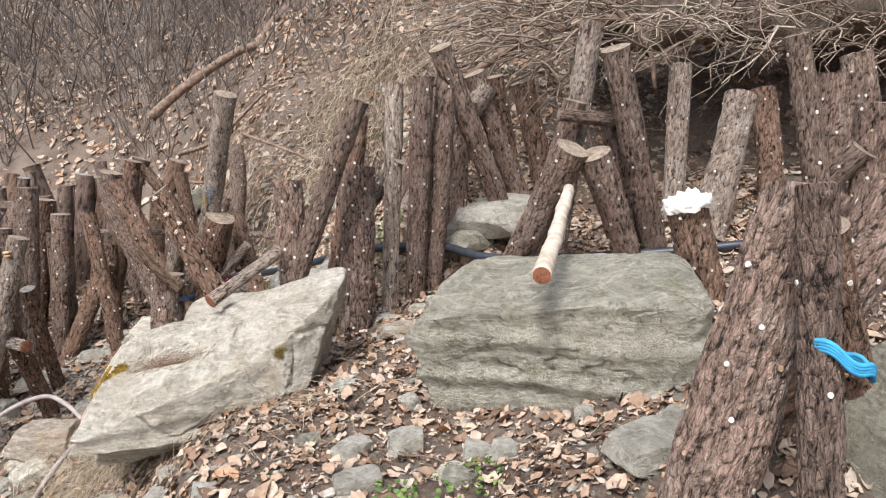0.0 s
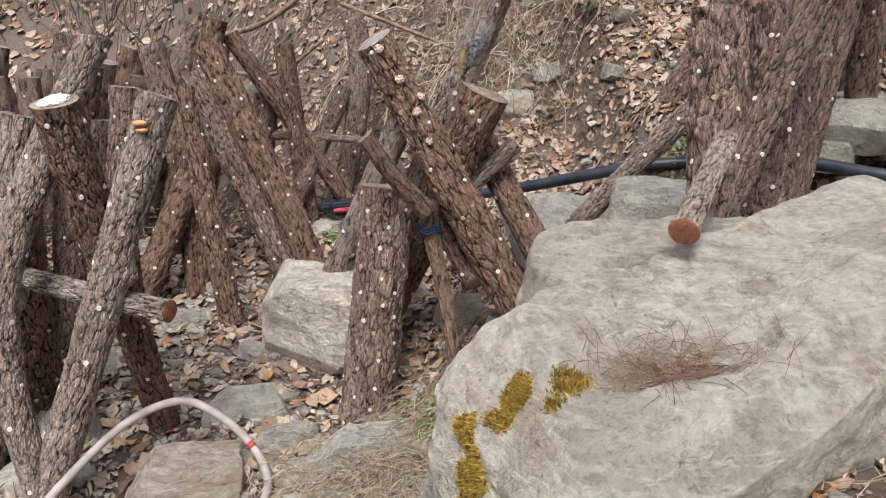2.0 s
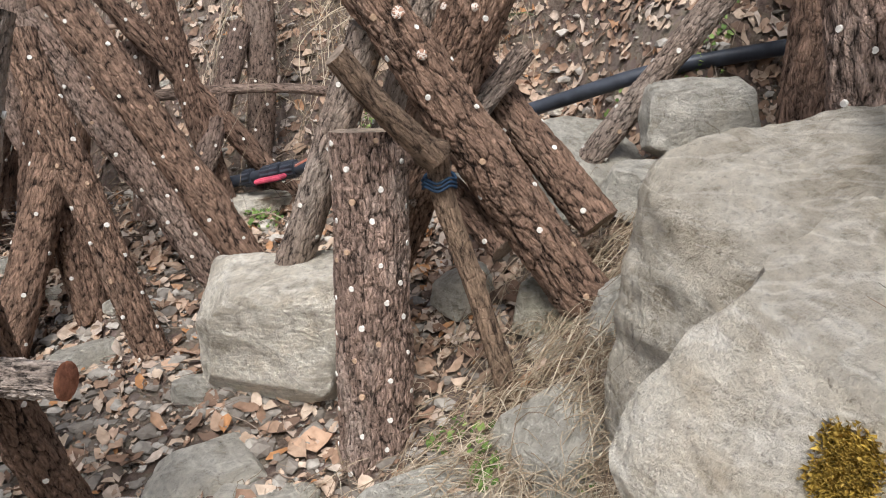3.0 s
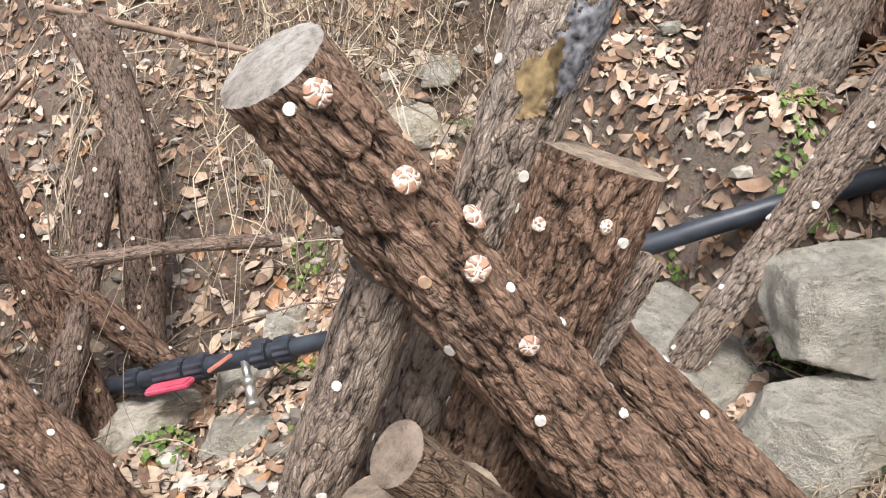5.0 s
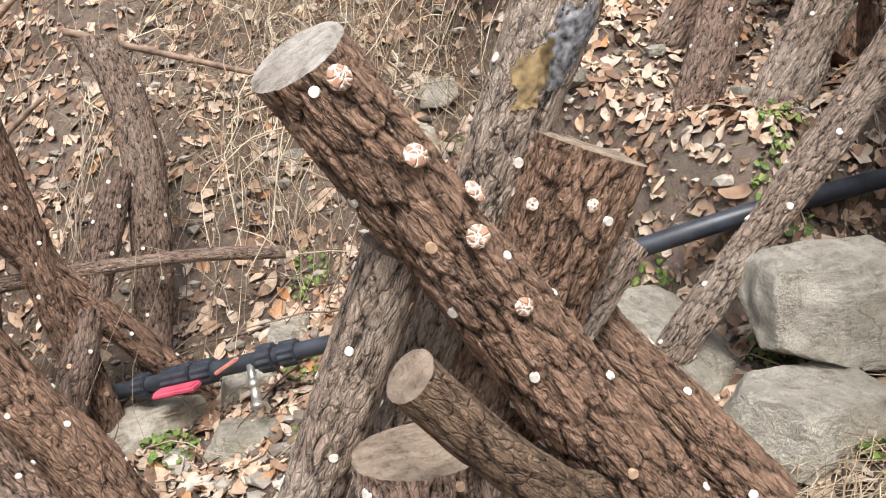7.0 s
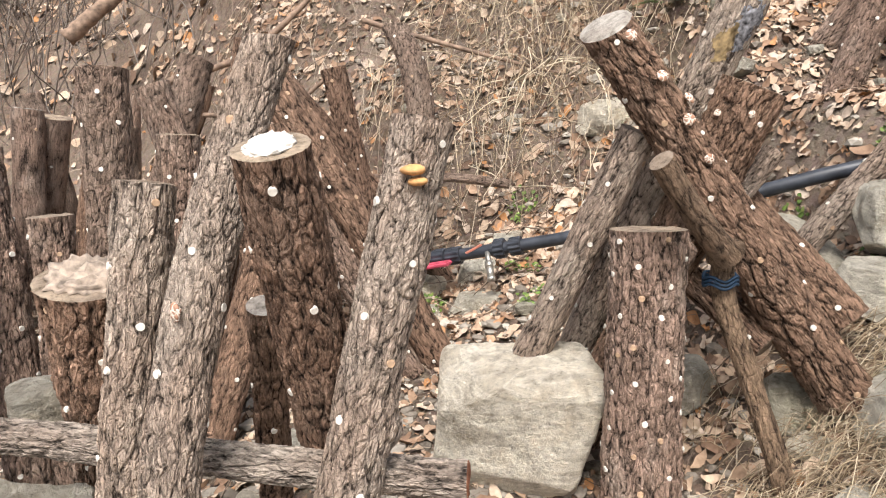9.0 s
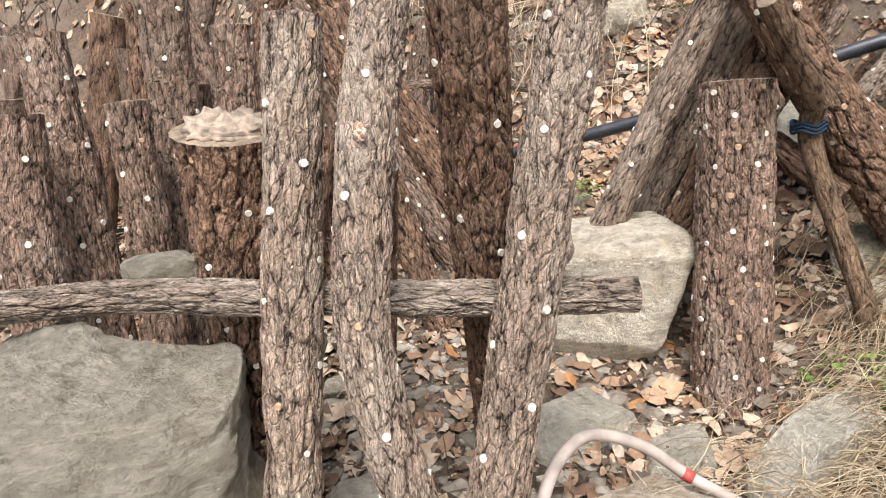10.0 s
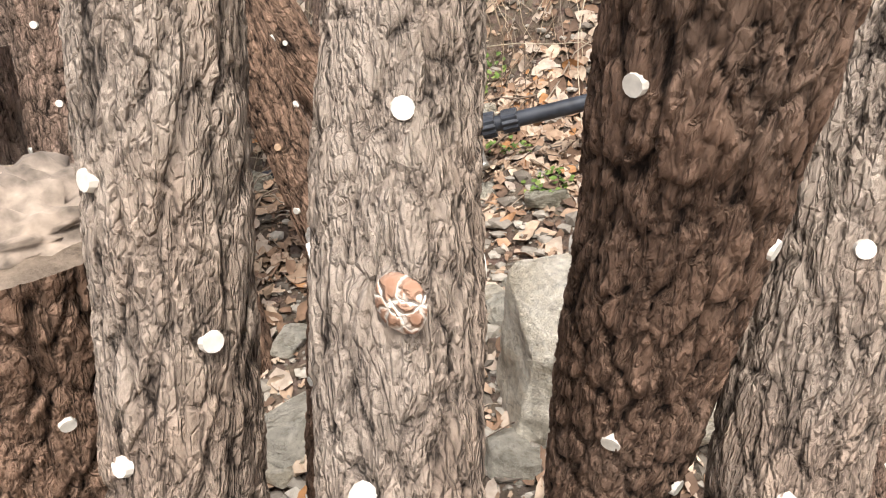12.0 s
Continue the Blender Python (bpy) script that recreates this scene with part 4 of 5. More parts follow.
# the near pair tied with blue twine
near_a = log((0.355, 1.518, 0.447), (0.633, 1.707, 1.143), 0.15, 0.145, "brown", 170, 2, plugs=30, cell=0.024, depth=0.009, label="thick log leaning, tied with blue twine")
log((0.577, 1.44, 0.50), (0.585, 1.566, 1.175), 0.068, 0.074, "smooth", 171, 2, plugs=6, burr=[(0.97, 1.5, 0.012), (0.95, 4.2, 0.012)], label="upright prop log tied with blue twine")
log((0.819, 1.749, 0.6), (0.631, 1.616, 1.097), 0.062, 0.066, "dark", 172, 1, plugs=6)
log((0.494, 1.856, 0.512), (0.729, 1.704, 0.83), 0.07, 0.07, "dark", 173, 1, plugs=6)
log((0.58, 1.80, 0.56), (0.89, 1.838, 1.134), 0.12, 0.12, "brown", 174, 2, plugs=24)
ring = [(0.615 + 0.055 * math.cos(a), 1.53 + 0.060 * math.sin(a), 0.900 - 0.09 * math.cos(a) * 0.35 + 0.006 * math.sin(5 * a)) for a in np.linspace(0, 2 * np.pi, 40)]
bands = [sweep(np.array(ring) + np.array([0, 0, 0.005 * k]), 0.0042, 8, k, 0.3, caps=False) for k in range(-1, 3)]
v = np.vstack([b[0] for b in bands])
f = [[i + sum(len(c[0]) for c in bands[:n]) for i in q] for n, b in enumerate(bands) for q in b[1]]
tagged(new("twine", mesh_of("twine", v, f, BLUE)), "bright blue twine binding two logs", "twine")

# sticks on and by the boulders
v, f = sweep(smooth_line([(0.207, 2.233, 0.88), (0.267, 2.474, 0.925), (0.323, 2.715, 0.974), (0.38, 2.947, 1.027)], 40), np.linspace(0.027, 0.02, 40), 14, 2, 0.25)
peeled = tagged(new("stick", mesh_of("stick", v, f, PEELED)), "peeled pale stick resting on the dark boulder", "stick")
bm = bmesh.new()
bmesh.ops.create_cone(bm, cap_ends=True, segments=16, radius1=0.024, radius2=0.025, depth=0.004)
o = part("cut_end", bm, CUT_RED, peeled, "reddish sawn end")
o.matrix_basis = aim((0.206, 2.227, 0.879), (-0.28, -0.95, -0.17))
lying = log((-0.907, 2.74, 0.694), (-0.72, 2.996, 0.818), 0.052, 0.05, "grey", 180, 2, plugs=0, cell=0.02, depth=0.002, soft=0.6, label="short grey log lying on the boulders with red cut end", face=CUT_RED, group="")
lying.children[0].data.materials[0] = CUT_RED
# the forked stick propped on the short log
fork = log((-1.286, 3.365, 0.592), (-1.444, 3.332, 0.779), 0.049, 0.045, "stick", 195, 2, plugs=0, via=[(-1.335, 3.352, 0.642), (-1.395, 3.34, 0.712)], cell=0.02, depth=0.0025, soft=0.5, stretch=4,
           name="forked_stick", tag="stick", group="", label="forked brown stick tied beside the short log", burr=[(0.05, 1.0, 0.012), (0.06, 4.0, 0.01)])
leg = log((-1.175, 3.30, 0.07), (-1.280, 3.385, 0.60), 0.048, 0.042, "stick", 196, 2, plugs=0, via=[(-1.205, 3.315, 0.20), (-1.235, 3.365, 0.36), (-1.268, 3.40, 0.51)], cell=0.02, depth=0.0025, soft=0.5, stretch=4,
          name="leg", tag="", group="", burr=[(0.55, 2.0, 0.008)])
del leg["label"]
leg.parent, leg.matrix_parent_inverse = fork, fork.matrix_basis.inverted()
ring = [(-1.275 + 0.030 * math.cos(a), 3.40 + 0.030 * math.sin(a), 0.535 + 0.004 * math.sin(4 * a)) for a in np.linspace(0, 2 * np.pi, 30)]
bands = [sweep(np.array(ring) + np.array([0, 0, 0.007 * k]), 0.003, 6, k, 0.3, caps=False) for k in range(3)]
v = np.vstack([b[0] for b in bands])
f = [[i + sum(len(c[0]) for c in bands[:n]) for i in q] for n, b in enumerate(bands) for q in b[1]]
tagged(new("twine", mesh_of("twine", v, f, NAVY)), "dark blue twine round the forked stick", "twine")
# mushrooms and fungi on the logs
for k, (p, s) in enumerate((((-1.403, 3.457, 1.001), 0.026), ((-1.358, 3.442, 0.921), 0.028), ((-1.300, 3.461, 0.876), 0.025), ((-1.320, 3.432, 0.840), 0.026), ((-1.280, 3.408, 0.763), 0.021), ((-1.416, 3.446, 0.994), 0.013), ((-1.345, 3.447, 0.927), 0.012))):
    mushroom(big, p, s, k + 1)
mushroom(stump, (-1.171, 3.46, 0.833), 0.016, 8, "small brown shiitake bud")
mushroom(stump, (-1.21, 3.505, 0.837), 0.016, 9, "small brown shiitake bud")
bracket(front, (-1.90, 3.122, 0.821), 0.015)
bent = [o for o in scene.objects if o.get("label", "").startswith("bent slim")][0]
mushroom(bent, (-2.179, 3.185, 0.673), 0.026, 12, "open cracked shiitake cap")


def crust(ob, size, label, seed, mat=FUNGUS):
    """A lumpy pale crust of fungus on a log's sawn top."""
    bm = bmesh.new()
    bmesh.ops.create_icosphere(bm, subdivisions=4, radius=1)
    for w in bm.verts:
        n1 = noise.noise(w.co * 2.2 + Vector((seed, 0, 0))) * 0.4 + noise.noise(w.co * 6 + Vector((0, seed, 0))) * 0.5 + noise.noise(w.co * 13 + Vector((0, seed, 5))) * 0.35
        w.co = Vector((w.co.x * size[0] * (1 + 0.35 * n1), w.co.y * size[1] * (1 + 0.35 * n1), max(-0.15, w.co.z) * size[2] * (1 + 1.5 * n1)))
    o = part("fungus_crust", bm, mat, ob, label, True)
    o.matrix_basis = Matrix.Translation((0, 0, ob["length"] + 0.002))


crust(white, (0.028, 0.034, 0.007), "thin white fungus on the sawn top", 3)
crust(fat, (0.062, 0.060, 0.018), "lumpy buff crust on the ragged top", 5, CRUST)
fun = [o for o in scene.objects if o.get("label", "").startswith("dark stump topped")][0]
crust(fun, (0.085, 0.075, 0.035), "white bracket fungus on the stump", 7)

# the black water pipe with its valve and tap
pipe_line = smooth_line([(-3.1, 5.75, 0.10), (-2.175, 5.129, 0.192), (-1.716, 4.732, 0.311), (-1.43, 4.49, 0.385), (-1.15, 4.27, 0.453), (-0.886, 4.07, 0.535), (-0.60, 3.845, 0.64), (-0.42, 3.76, 0.672), (-0.136, 3.655, 0.695), (0.13, 3.40, 0.68), (0.75, 3.22, 0.72), (1.4, 3.10, 0.80), (2.3, 3.0, 0.93)], 240)
v, f = sweep(pipe_line, 0.020, 18)
pipe = tagged(new("water_pipe", mesh_of("water_pipe", v, f, PIPE)), "black plastic water pipe running along the bank", "pipe")


def along(frac):
    k = int(frac * 239)
    return Vector(pipe_line[k]), Vector(pipe_line[min(239, k + 2)] - pipe_line[k - 2]).normalized()


def collar(frac, r, length, sides=48, ribs=True, label=""):
    at, way = along(frac)
    bm = bmesh.new()
    bmesh.ops.create_cone(bm, cap_ends=True, segments=sides, radius1=r, radius2=r, depth=length)
    bmesh.ops.bevel(bm, geom=[e for e in bm.edges], offset=0.0025, segments=2, affect="EDGES")
    if ribs:
        for w in bm.verts:
            a = math.atan2(w.co.y, w.co.x)
            k = 1 + 0.06 * math.cos(12 * a)
            w.co.x, w.co.y = w.co.x * k, w.co.y * k
    o = part("collar", bm, PIPE, pipe, label)
    o.matrix_basis = aim(at, way)
    return o


valve_at = int(np.argmin(((pipe_line - np.array([-1.524, 4.57, 0.36])) ** 2).sum(1))) / 239
tap_at = int(np.argmin(((pipe_line - np.array([-1.375, 4.445, 0.40])) ** 2).sum(1))) / 239
collar(valve_at - 0.024, 0.030, 0.035)
collar(valve_at - 0.004, 0.029, 0.05)
collar(valve_at + 0.008, 0.031, 0.04)
collar(valve_at + 0.017, 0.029, 0.05)
collar(tap_at + 0.012, 0.032, 0.035)
collar(tap_at + 0.021, 0.029, 0.04)
at, way = along(valve_at)
bm = bmesh.new()
bmesh.ops.create_cube(bm, size=1, matrix=Matrix.Diagonal((0.040, 0.016, 0.115, 1)))
bmesh.ops.bevel(bm, geom=[e for e in bm.edges], offset=0.005, segments=3, affect="EDGES")
o = part("valve_handle", bm, RED, pipe, "pinkish red plastic valve handle")
o.matrix_basis = aim(at + Vector((-0.018, -0.045, -0.01)), way)
at, way = along(tap_at)
bm = bmesh.new()
for r, h, x, y in ((0.010, 0.05, 0, 0), (0.014, 0.02, 0, -0.02), (0.012, 0.045, 0, -0.045), (0.015, 0.012, 0, -0.07)):
    bmesh.ops.create_cone(bm, cap_ends=True, segments=14, radius1=r, radius2=r * 0.9, depth=h, matrix=Matrix.Translation((x, 0, y)))
o = part("tap", bm, METAL, pipe, "dull metal tap", True)
o.matrix_basis = aim(at + Vector((0.0, -0.035, -0.02)), (0.1, 0.6, 0.8))
bm = bmesh.new()
bmesh.ops.create_cube(bm, size=1, matrix=Matrix.Diagonal((0.06, 0.014, 0.006, 1)))
bmesh.ops.bevel(bm, geom=[e for e in bm.edges], offset=0.002, segments=2, affect="EDGES")
o = part("tap_lever", bm, plain("lever_red", (0.4, 0.16, 0.11), 0.5), pipe, "faded red tap lever")
o.matrix_basis = Matrix.Translation(at + Vector((-0.05, -0.04, 0.02))) @ Matrix.Rotation(-0.4, 4, "Y")

# the pale hose over its stone
hose_line = smooth_line([(-2.277, 2.785, -0.07), (-2.15, 2.905, -0.01), (-2.08, 3.017, 0.067), (-1.99, 3.155, 0.132), (-1.885, 3.225, 0.152), (-1.79, 3.215, 0.115), (-1.712, 3.19, 0.045), (-1.66, 3.08, 0.02), (-1.67, 2.98, 0.0), (-1.68, 2.86, -0.04), (-1.66, 2.6, -0.10)], 120)
v, f = sweep(hose_line, 0.0098, 12)
hose = tagged(new("hose", mesh_of("hose", v, f, HOSE)), "pale pinkish rubber hose looped over a stone", "hose")
v, f = sweep(hose_line[70:73], 0.0108, 12)
under("tape", mesh_of("tape", v, f, TAPE), hose, label="band of red tape")

# ---------------------------------------------------------------- loose stones
for k, (x, y, up, sx, sy, sz, tilt, turn, mat, lab) in enumerate((
        (0.408, 1.84, 0.03, 0.10, 0.075, 0.05, 5, 20, STONE_GREY, "grey stone in leaf litter by the dark boulder"),
        (-0.32, 2.153, 0.02, 0.05, 0.04, 0.035, 0, 50, STONE_GREY, ""), (-0.174, 2.205, 0.03, 0.055, 0.05, 0.045, 0, 10, STONE_GREY, ""), (0.093, 2.125, 0.02, 0.05, 0.04, 0.03, 0, 80, STONE_GREY, ""),
        (-1.285, 2.463, 0.03, 0.20, 0.13, 0.06, 8, 20, STONE_GREY, "flat grey slab under the boulder's tip"),
        (-1.085, 2.167, 0.02, 0.16, 0.12, 0.05, 6, -20, STONE_GREY, "flat grey slab under the boulder's tip"),
        (-0.84, 2.017, 0.02, 0.12, 0.09, 0.05, 0, 30, STONE_BUFF, ""),
        (-1.265, 2.886, 0.02, 0.06, 0.045, 0.10, 20, 35, STONE_GREY, "upright grey slab beside the boulder"), (-1.196, 2.776, 0.0, 0.06, 0.045, 0.10, 15, 20, STONE_GREY, "upright grey slab beside the boulder"),
        (-1.85, 3.125, 0.045, 0.130, 0.10, 0.095, 0, 15, STONE_SCHIST, "pale veined stone under the hose"),
        (-1.803, 2.979, 0.0, 0.10, 0.08, 0.05, 0, 40, STONE_BUFF, ""), (-1.985, 2.924, 0.0, 0.11, 0.08, 0.05, 0, -10, STONE_GREY, ""),
        (-2.224, 3.375, 0.03, 0.085, 0.08, 0.09, 0, 25, STONE_GREY, "grey stone between the leaning logs"),
        (-1.777, 3.442, 0.01, 0.11, 0.085, 0.04, 6, 15, STONE_GREY, "flat pale stone set in the path"), (-1.643, 3.306, 0.01, 0.075, 0.06, 0.03, 0, 60, STONE_GREY, ""),
        (-1.404, 3.179, 0.02, 0.16, 0.065, 0.045, 4, 8, STONE_GREY, "long flat grey stone near the short log"), (-1.584, 3.124, 0.01, 0.06, 0.05, 0.05, 0, 5, STONE_GREY, ""),
        (-1.709, 3.197, 0.0, 0.06, 0.05, 0.035, 0, 0, STONE_BUFF, ""), (-1.488, 3.014, 0.0, 0.07, 0.06, 0.04, 0, 33, STONE_GREY, ""),
        (-1.316, 3.088, 0.03, 0.05, 0.035, 0.03, 0, 10, STONE_SCHIST, ""),
        (-1.038, 3.445, 0.04, 0.075, 0.055, 0.05, 18, -30, STONE_DARK, "dark pointed stone beside the leaning log"), (-1.146, 3.69, 0.05, 0.07, 0.06, 0.06, 0, 20, STONE_GREY, ""),
        (-1.137, 3.143, 0.0, 0.12, 0.09, 0.075, 8, 10, STONE_GREY, "angular buff stone by the slab boulder"), (-0.95, 3.29, 0.04, 0.10, 0.07, 0.06, 0, 40, STONE_GREY, ""),
        (-0.600, 3.60, 0.15, 0.125, 0.085, 0.105, 8, -18, STONE_GREY, "broken pale block below the pipe"), (-0.739, 3.519, 0.06, 0.12, 0.075, 0.06, 10, -12, STONE_GREY, "pale grey block below the pipe"),
        (-0.801, 3.802, 0.07, 0.20, 0.15, 0.055, 30, 15, STONE_GREY, "tilted flat slab under the pipe"),
        (-1.597, 4.641, 0.0, 0.13, 0.10, 0.075, 0, 20, STONE_BUFF, "rounded stone under the valve"), (-1.41, 4.436, 0.0, 0.09, 0.07, 0.05, 0, -40, STONE_GREY, "stone under the tap"),
        (-1.917, 4.831, 0.0, 0.10, 0.08, 0.06, 0, 10, STONE_GREY, ""), (-1.365, 4.586, 0.02, 0.07, 0.05, 0.05, 0, 0, STONE_GREY, ""), (-1.246, 4.632, 0.02, 0.06, 0.045, 0.04, 0, 70, STONE_GREY, ""),
        (0.171, 3.857, 0.12, 0.26, 0.19, 0.10, 4, 12, STONE_GREY, "broad pale slab below the leaning logs"), (0.01, 3.739, 0.02, 0.11, 0.08, 0.06, 0, 50, STONE_DARK, ""),
        (-0.236, 3.05, 0.01, 0.12, 0.08, 0.04, 4, 10, STONE_SCHIST, "flat buff stone on the path"), (-0.362, 3.265, 0.01, 0.07, 0.05, 0.03, 0, 0, STONE_GREY, ""),
        (-0.201, 4.732, 0.02, 0.085, 0.06, 0.06, 10, 30, STONE_GREY, "pale stone stuck in the bank"), (-0.632, 4.803, 0.02, 0.07, 0.055, 0.05, 0, 60, STONE_GREY, ""), (-0.812, 4.688, 0.02, 0.09, 0.07, 0.07, 10, 0, STONE_BUFF, ""),
        (-2.059, 3.958, 0.02, 0.09, 0.06, 0.05, 0, 30, STONE_GREY, ""), (-2.295, 3.785, 0.01, 0.10, 0.08, 0.05, 0, 10, STONE_GREY, ""), (-1.545, 4.009, 0.02, 0.08, 0.06, 0.05, 0, 0, STONE_GREY, ""),
        (-1.31, 3.968, 0.02, 0.09, 0.07, 0.06, 0, 40, STONE_GREY, ""), (0.933, 1.702, 0.05, 0.20, 0.15, 0.16, 0, 20, STONE_DARK, "dark grey rock behind the prop log"), (0.625, 1.92, 0.02, 0.10, 0.08, 0.05, 0, 10, STONE_GREY, ""),
        (-2.737, 6.338, 0.1, 0.22, 0.18, 0.2, 0, 10, STONE_DARK, "dark stone half buried in the bank"), (-2.14, 5.837, 0.1, 0.12, 0.1, 0.1, 0, 40, STONE_DARK, "dark stone half buried in the bank"))):
    z = float(full_ground(x, y)[0])
    rock("stone", (x, y, z + up - 0.012), (sx, sy, sz * 0.85), (tilt, 0, turn), seed=200 + k * 3, mat=mat, detail=26 if max(sx, sy) > 0.1 else 18, cuts=11, rough=0.05, round_to=12, taper=(-0.15, -0.15), label=lab)
rng = random.Random(5)
for k in range(150):
    x, y = rng.uniform(-2.5, 0.9), rng.uniform(1.7, 5.6)
    if y < 1.7 - 0.2 * x:
        continue
    s = rng.uniform(0.018, 0.045)
    z = float(full_ground(x, y)[0])
    rock("stone", (x, y, z + s * 0.2), (s * rng.uniform(0.9, 1.5), s, s * rng.uniform(0.4, 0.8)), (rng.uniform(-15, 15), 0, rng.uniform(0, 180)), seed=500 + k, mat=rng.choice((STONE_GREY, STONE_GREY, STONE_BUFF, STONE_DARK)),
         detail=8, cuts=11, rough=0.05, round_to=12, label="small angular grey stone in leaf litter")


# ---------------------------------------------------------------- litter
def slopes(x, y):
    e = 0.03
    a = (full_ground(x + e, y) - full_ground(x - e, y)) / (2 * e)
    b = (full_ground(x, y + e) - full_ground(x, y - e)) / (2 * e)
    n = np.stack((-a, -b, np.ones_like(a)), 1)
    return n / np.linalg.norm(n, axis=1)[:, None]


def frames_on(normals, yaw):
    t = np.stack((np.cos(yaw), np.sin(yaw), np.zeros_like(yaw)), 1)
    t = t - normals * (t * normals).sum(1)[:, None]
    t /= np.linalg.norm(t, axis=1)[:, None]
    return t, np.cross(normals, t)


def leaves(name, x, y, size, seed, mat, lift=0.012, tilt=0.45, label="", z=None, round_leaf=False):
    """Curled dead leaves, each a small cupped blade with a pointed tip."""
    r = np.random.RandomState(seed)
    n = len(x)
    z = full_ground(x, y) if z is None else z
    nor = slopes(x, y) + r.normal(size=(n, 3)) * tilt * r.rand(n)[:, None]
    nor /= np.linalg.norm(nor, axis=1)[:, None]
    t, b = frames_on(nor, r.uniform(0, 6.28, n))
    us = np.array([-1, -0.55, 0.0, 0.5, 1.0])
    wide = np.array([0.05, 0.75, 1.0, 0.7, 0.03])
    pts = []
    curl, fold, twist = r.uniform(-0.5, 0.8, n), r.uniform(-0.1, 0.7, n), r.normal(size=n) * 0.5
    aspect = r.uniform(0.75, 1.0, n) if round_leaf else r.uniform(0.35, 0.7, n)
    for u, w in zip(us, wide):
        for side in (-1, 0, 1):
            sx = size * u
            ragged = 1 + r.normal(size=n) * 0.12
            sy = size * aspect * w * side * ragged
            h = curl * size * u * u * 0.6 + fold * abs(side) * w * size * aspect * 0.8 + twist * u * side * w * size * 0.35
            pts.append(np.stack((x, y, z + lift * r.rand(n) + 0.004), 1) + t * sx[:, None] + b * sy[:, None] + nor * h[:, None])
    v = np.stack(pts, 1).reshape(-1, 3)
    quads = grid_faces(5, 3, False)
    f = (quads[None] + (np.arange(n) * 15)[:, None, None]).reshape(-1, 4)
    return tagged(new(name, mesh_of(name, v, f, mat)), label, "leaf litter", kind="stuff")


r = np.random.RandomState(3)


def keep(x, y, lo, hi, seed, scale=1.6):
    n = layered(np.stack((x * scale, y * scale, 0 * x), 1), seed, 3)
    return r.rand(len(x)) < np.interp(n, [-0.5, 0.4], [lo, hi])


x, y = r.uniform(-2.9, 1.6, 21000), r.uniform(1.5, 4.6, 21000)
path_bare = np.exp(-(((x + 1.85) / 0.45) ** 2 + ((y - 3.7) / 0.6) ** 2))
k = keep(x, y, 0.35, 1.0, 21) & (r.rand(len(x)) > 0.55 * path_bare)
x, y = x[k], y[k]
leaves("leaf_litter", x, y, r.uniform(0.010, 0.029, len(x)) * np.where(r.rand(len(x)) < 0.12, 1.5, 1), 31, LEAF, label="tan and brown dead leaves strewn on the ground")
x, y = r.uniform(-1.3, 0.4, 2600), r.uniform(3.5, 4.7, 2600)
leaves("leaf_litter", x, y, r.uniform(0.010, 0.030, len(x)), 39, LEAF, label="thick dead leaves on the terrace by the pipe")
x, y = r.uniform(-3.6, 2.4, 24000), r.uniform(4.3, 7.5, 24000)
k = keep(x, y, 0.15, 0.85, 23)
x, y = x[k], y[k]
leaves("leaf_litter", x, y, r.uniform(0.014, 0.036, len(x)), 33, LEAF, label="brown dead leaves caught on the bank")
x, y = r.uniform(-9, 6, 16000), r.uniform(7.0, 16, 16000)
leaves("leaf_litter", x, y, r.uniform(0.03, 0.07, len(x)), 35, LEAF, label="brown dead leaves on the slope above")
# small crumbs of bark and leaf
x, y = r.uniform(-2.9, 1.4, 26000), r.uniform(1.6, 5.4, 26000)
leaves("leaf_crumbs", x, y, r.uniform(0.004, 0.011, len(x)), 37, LEAF, lift=0.006, label="crumbled leaf and bark bits on the earth")


def pebbles(name, n, box, lo, hi, seed, label):
    r = np.random.RandomState(seed)
    x, y = r.uniform(box[0], box[1], n), r.uniform(box[2], box[3], n)
    s = lo * (hi / lo) ** (r.rand(n) ** 2.2)
    bm = bmesh.new()
    bmesh.ops.create_icosphere(bm, subdivisions=1, radius=1)
    base = np.array([w.co[:] for w in bm.verts])
    faces = np.array([[w.index for w in q.verts] for q in bm.faces])
    bm.free()
    v = base[None] * (1 + r.uniform(-0.28, 0.28, (n, len(base), 1)))
    v = v * np.stack((r.uniform(0.8, 1.6, n), np.ones(n), r.uniform(0.35, 0.8, n)), 1)[:, None] * s[:, None, None]
    a = r.uniform(0, 6.28, n)
    c, d = np.cos(a)[:, None], np.sin(a)[:, None]
    v = np.stack((v[:, :, 0] * c - v[:, :, 1] * d, v[:, :, 0] * d + v[:, :, 1] * c, v[:, :, 2]), 2)
    v += np.stack((x, y, full_ground(x, y) + s * 0.15), 1)[:, None]
    f = (faces[None] + (np.arange(n) * len(base))[:, None, None]).reshape(-1, 3)
    return tagged(new(name, mesh_of(name, v.reshape(-1, 3), f, GRAVEL, True)), label, "gravel", kind="stuff")


pebbles("gravel", 6500, (-2.9, 1.2, 1.7, 4.4), 0.004, 0.022, 41, "grey angular gravel mixed into the earth")
pebbles("gravel", 2200, (-2.3, -1.3, 2.9, 4.3), 0.004, 0.026, 45, "pale gravel trodden into the path")
pebbles("gravel", 2500, (-2.2, 1.2, 4.3, 6.0), 0.006, 0.03, 43, "grey stones weathering out of the bank")


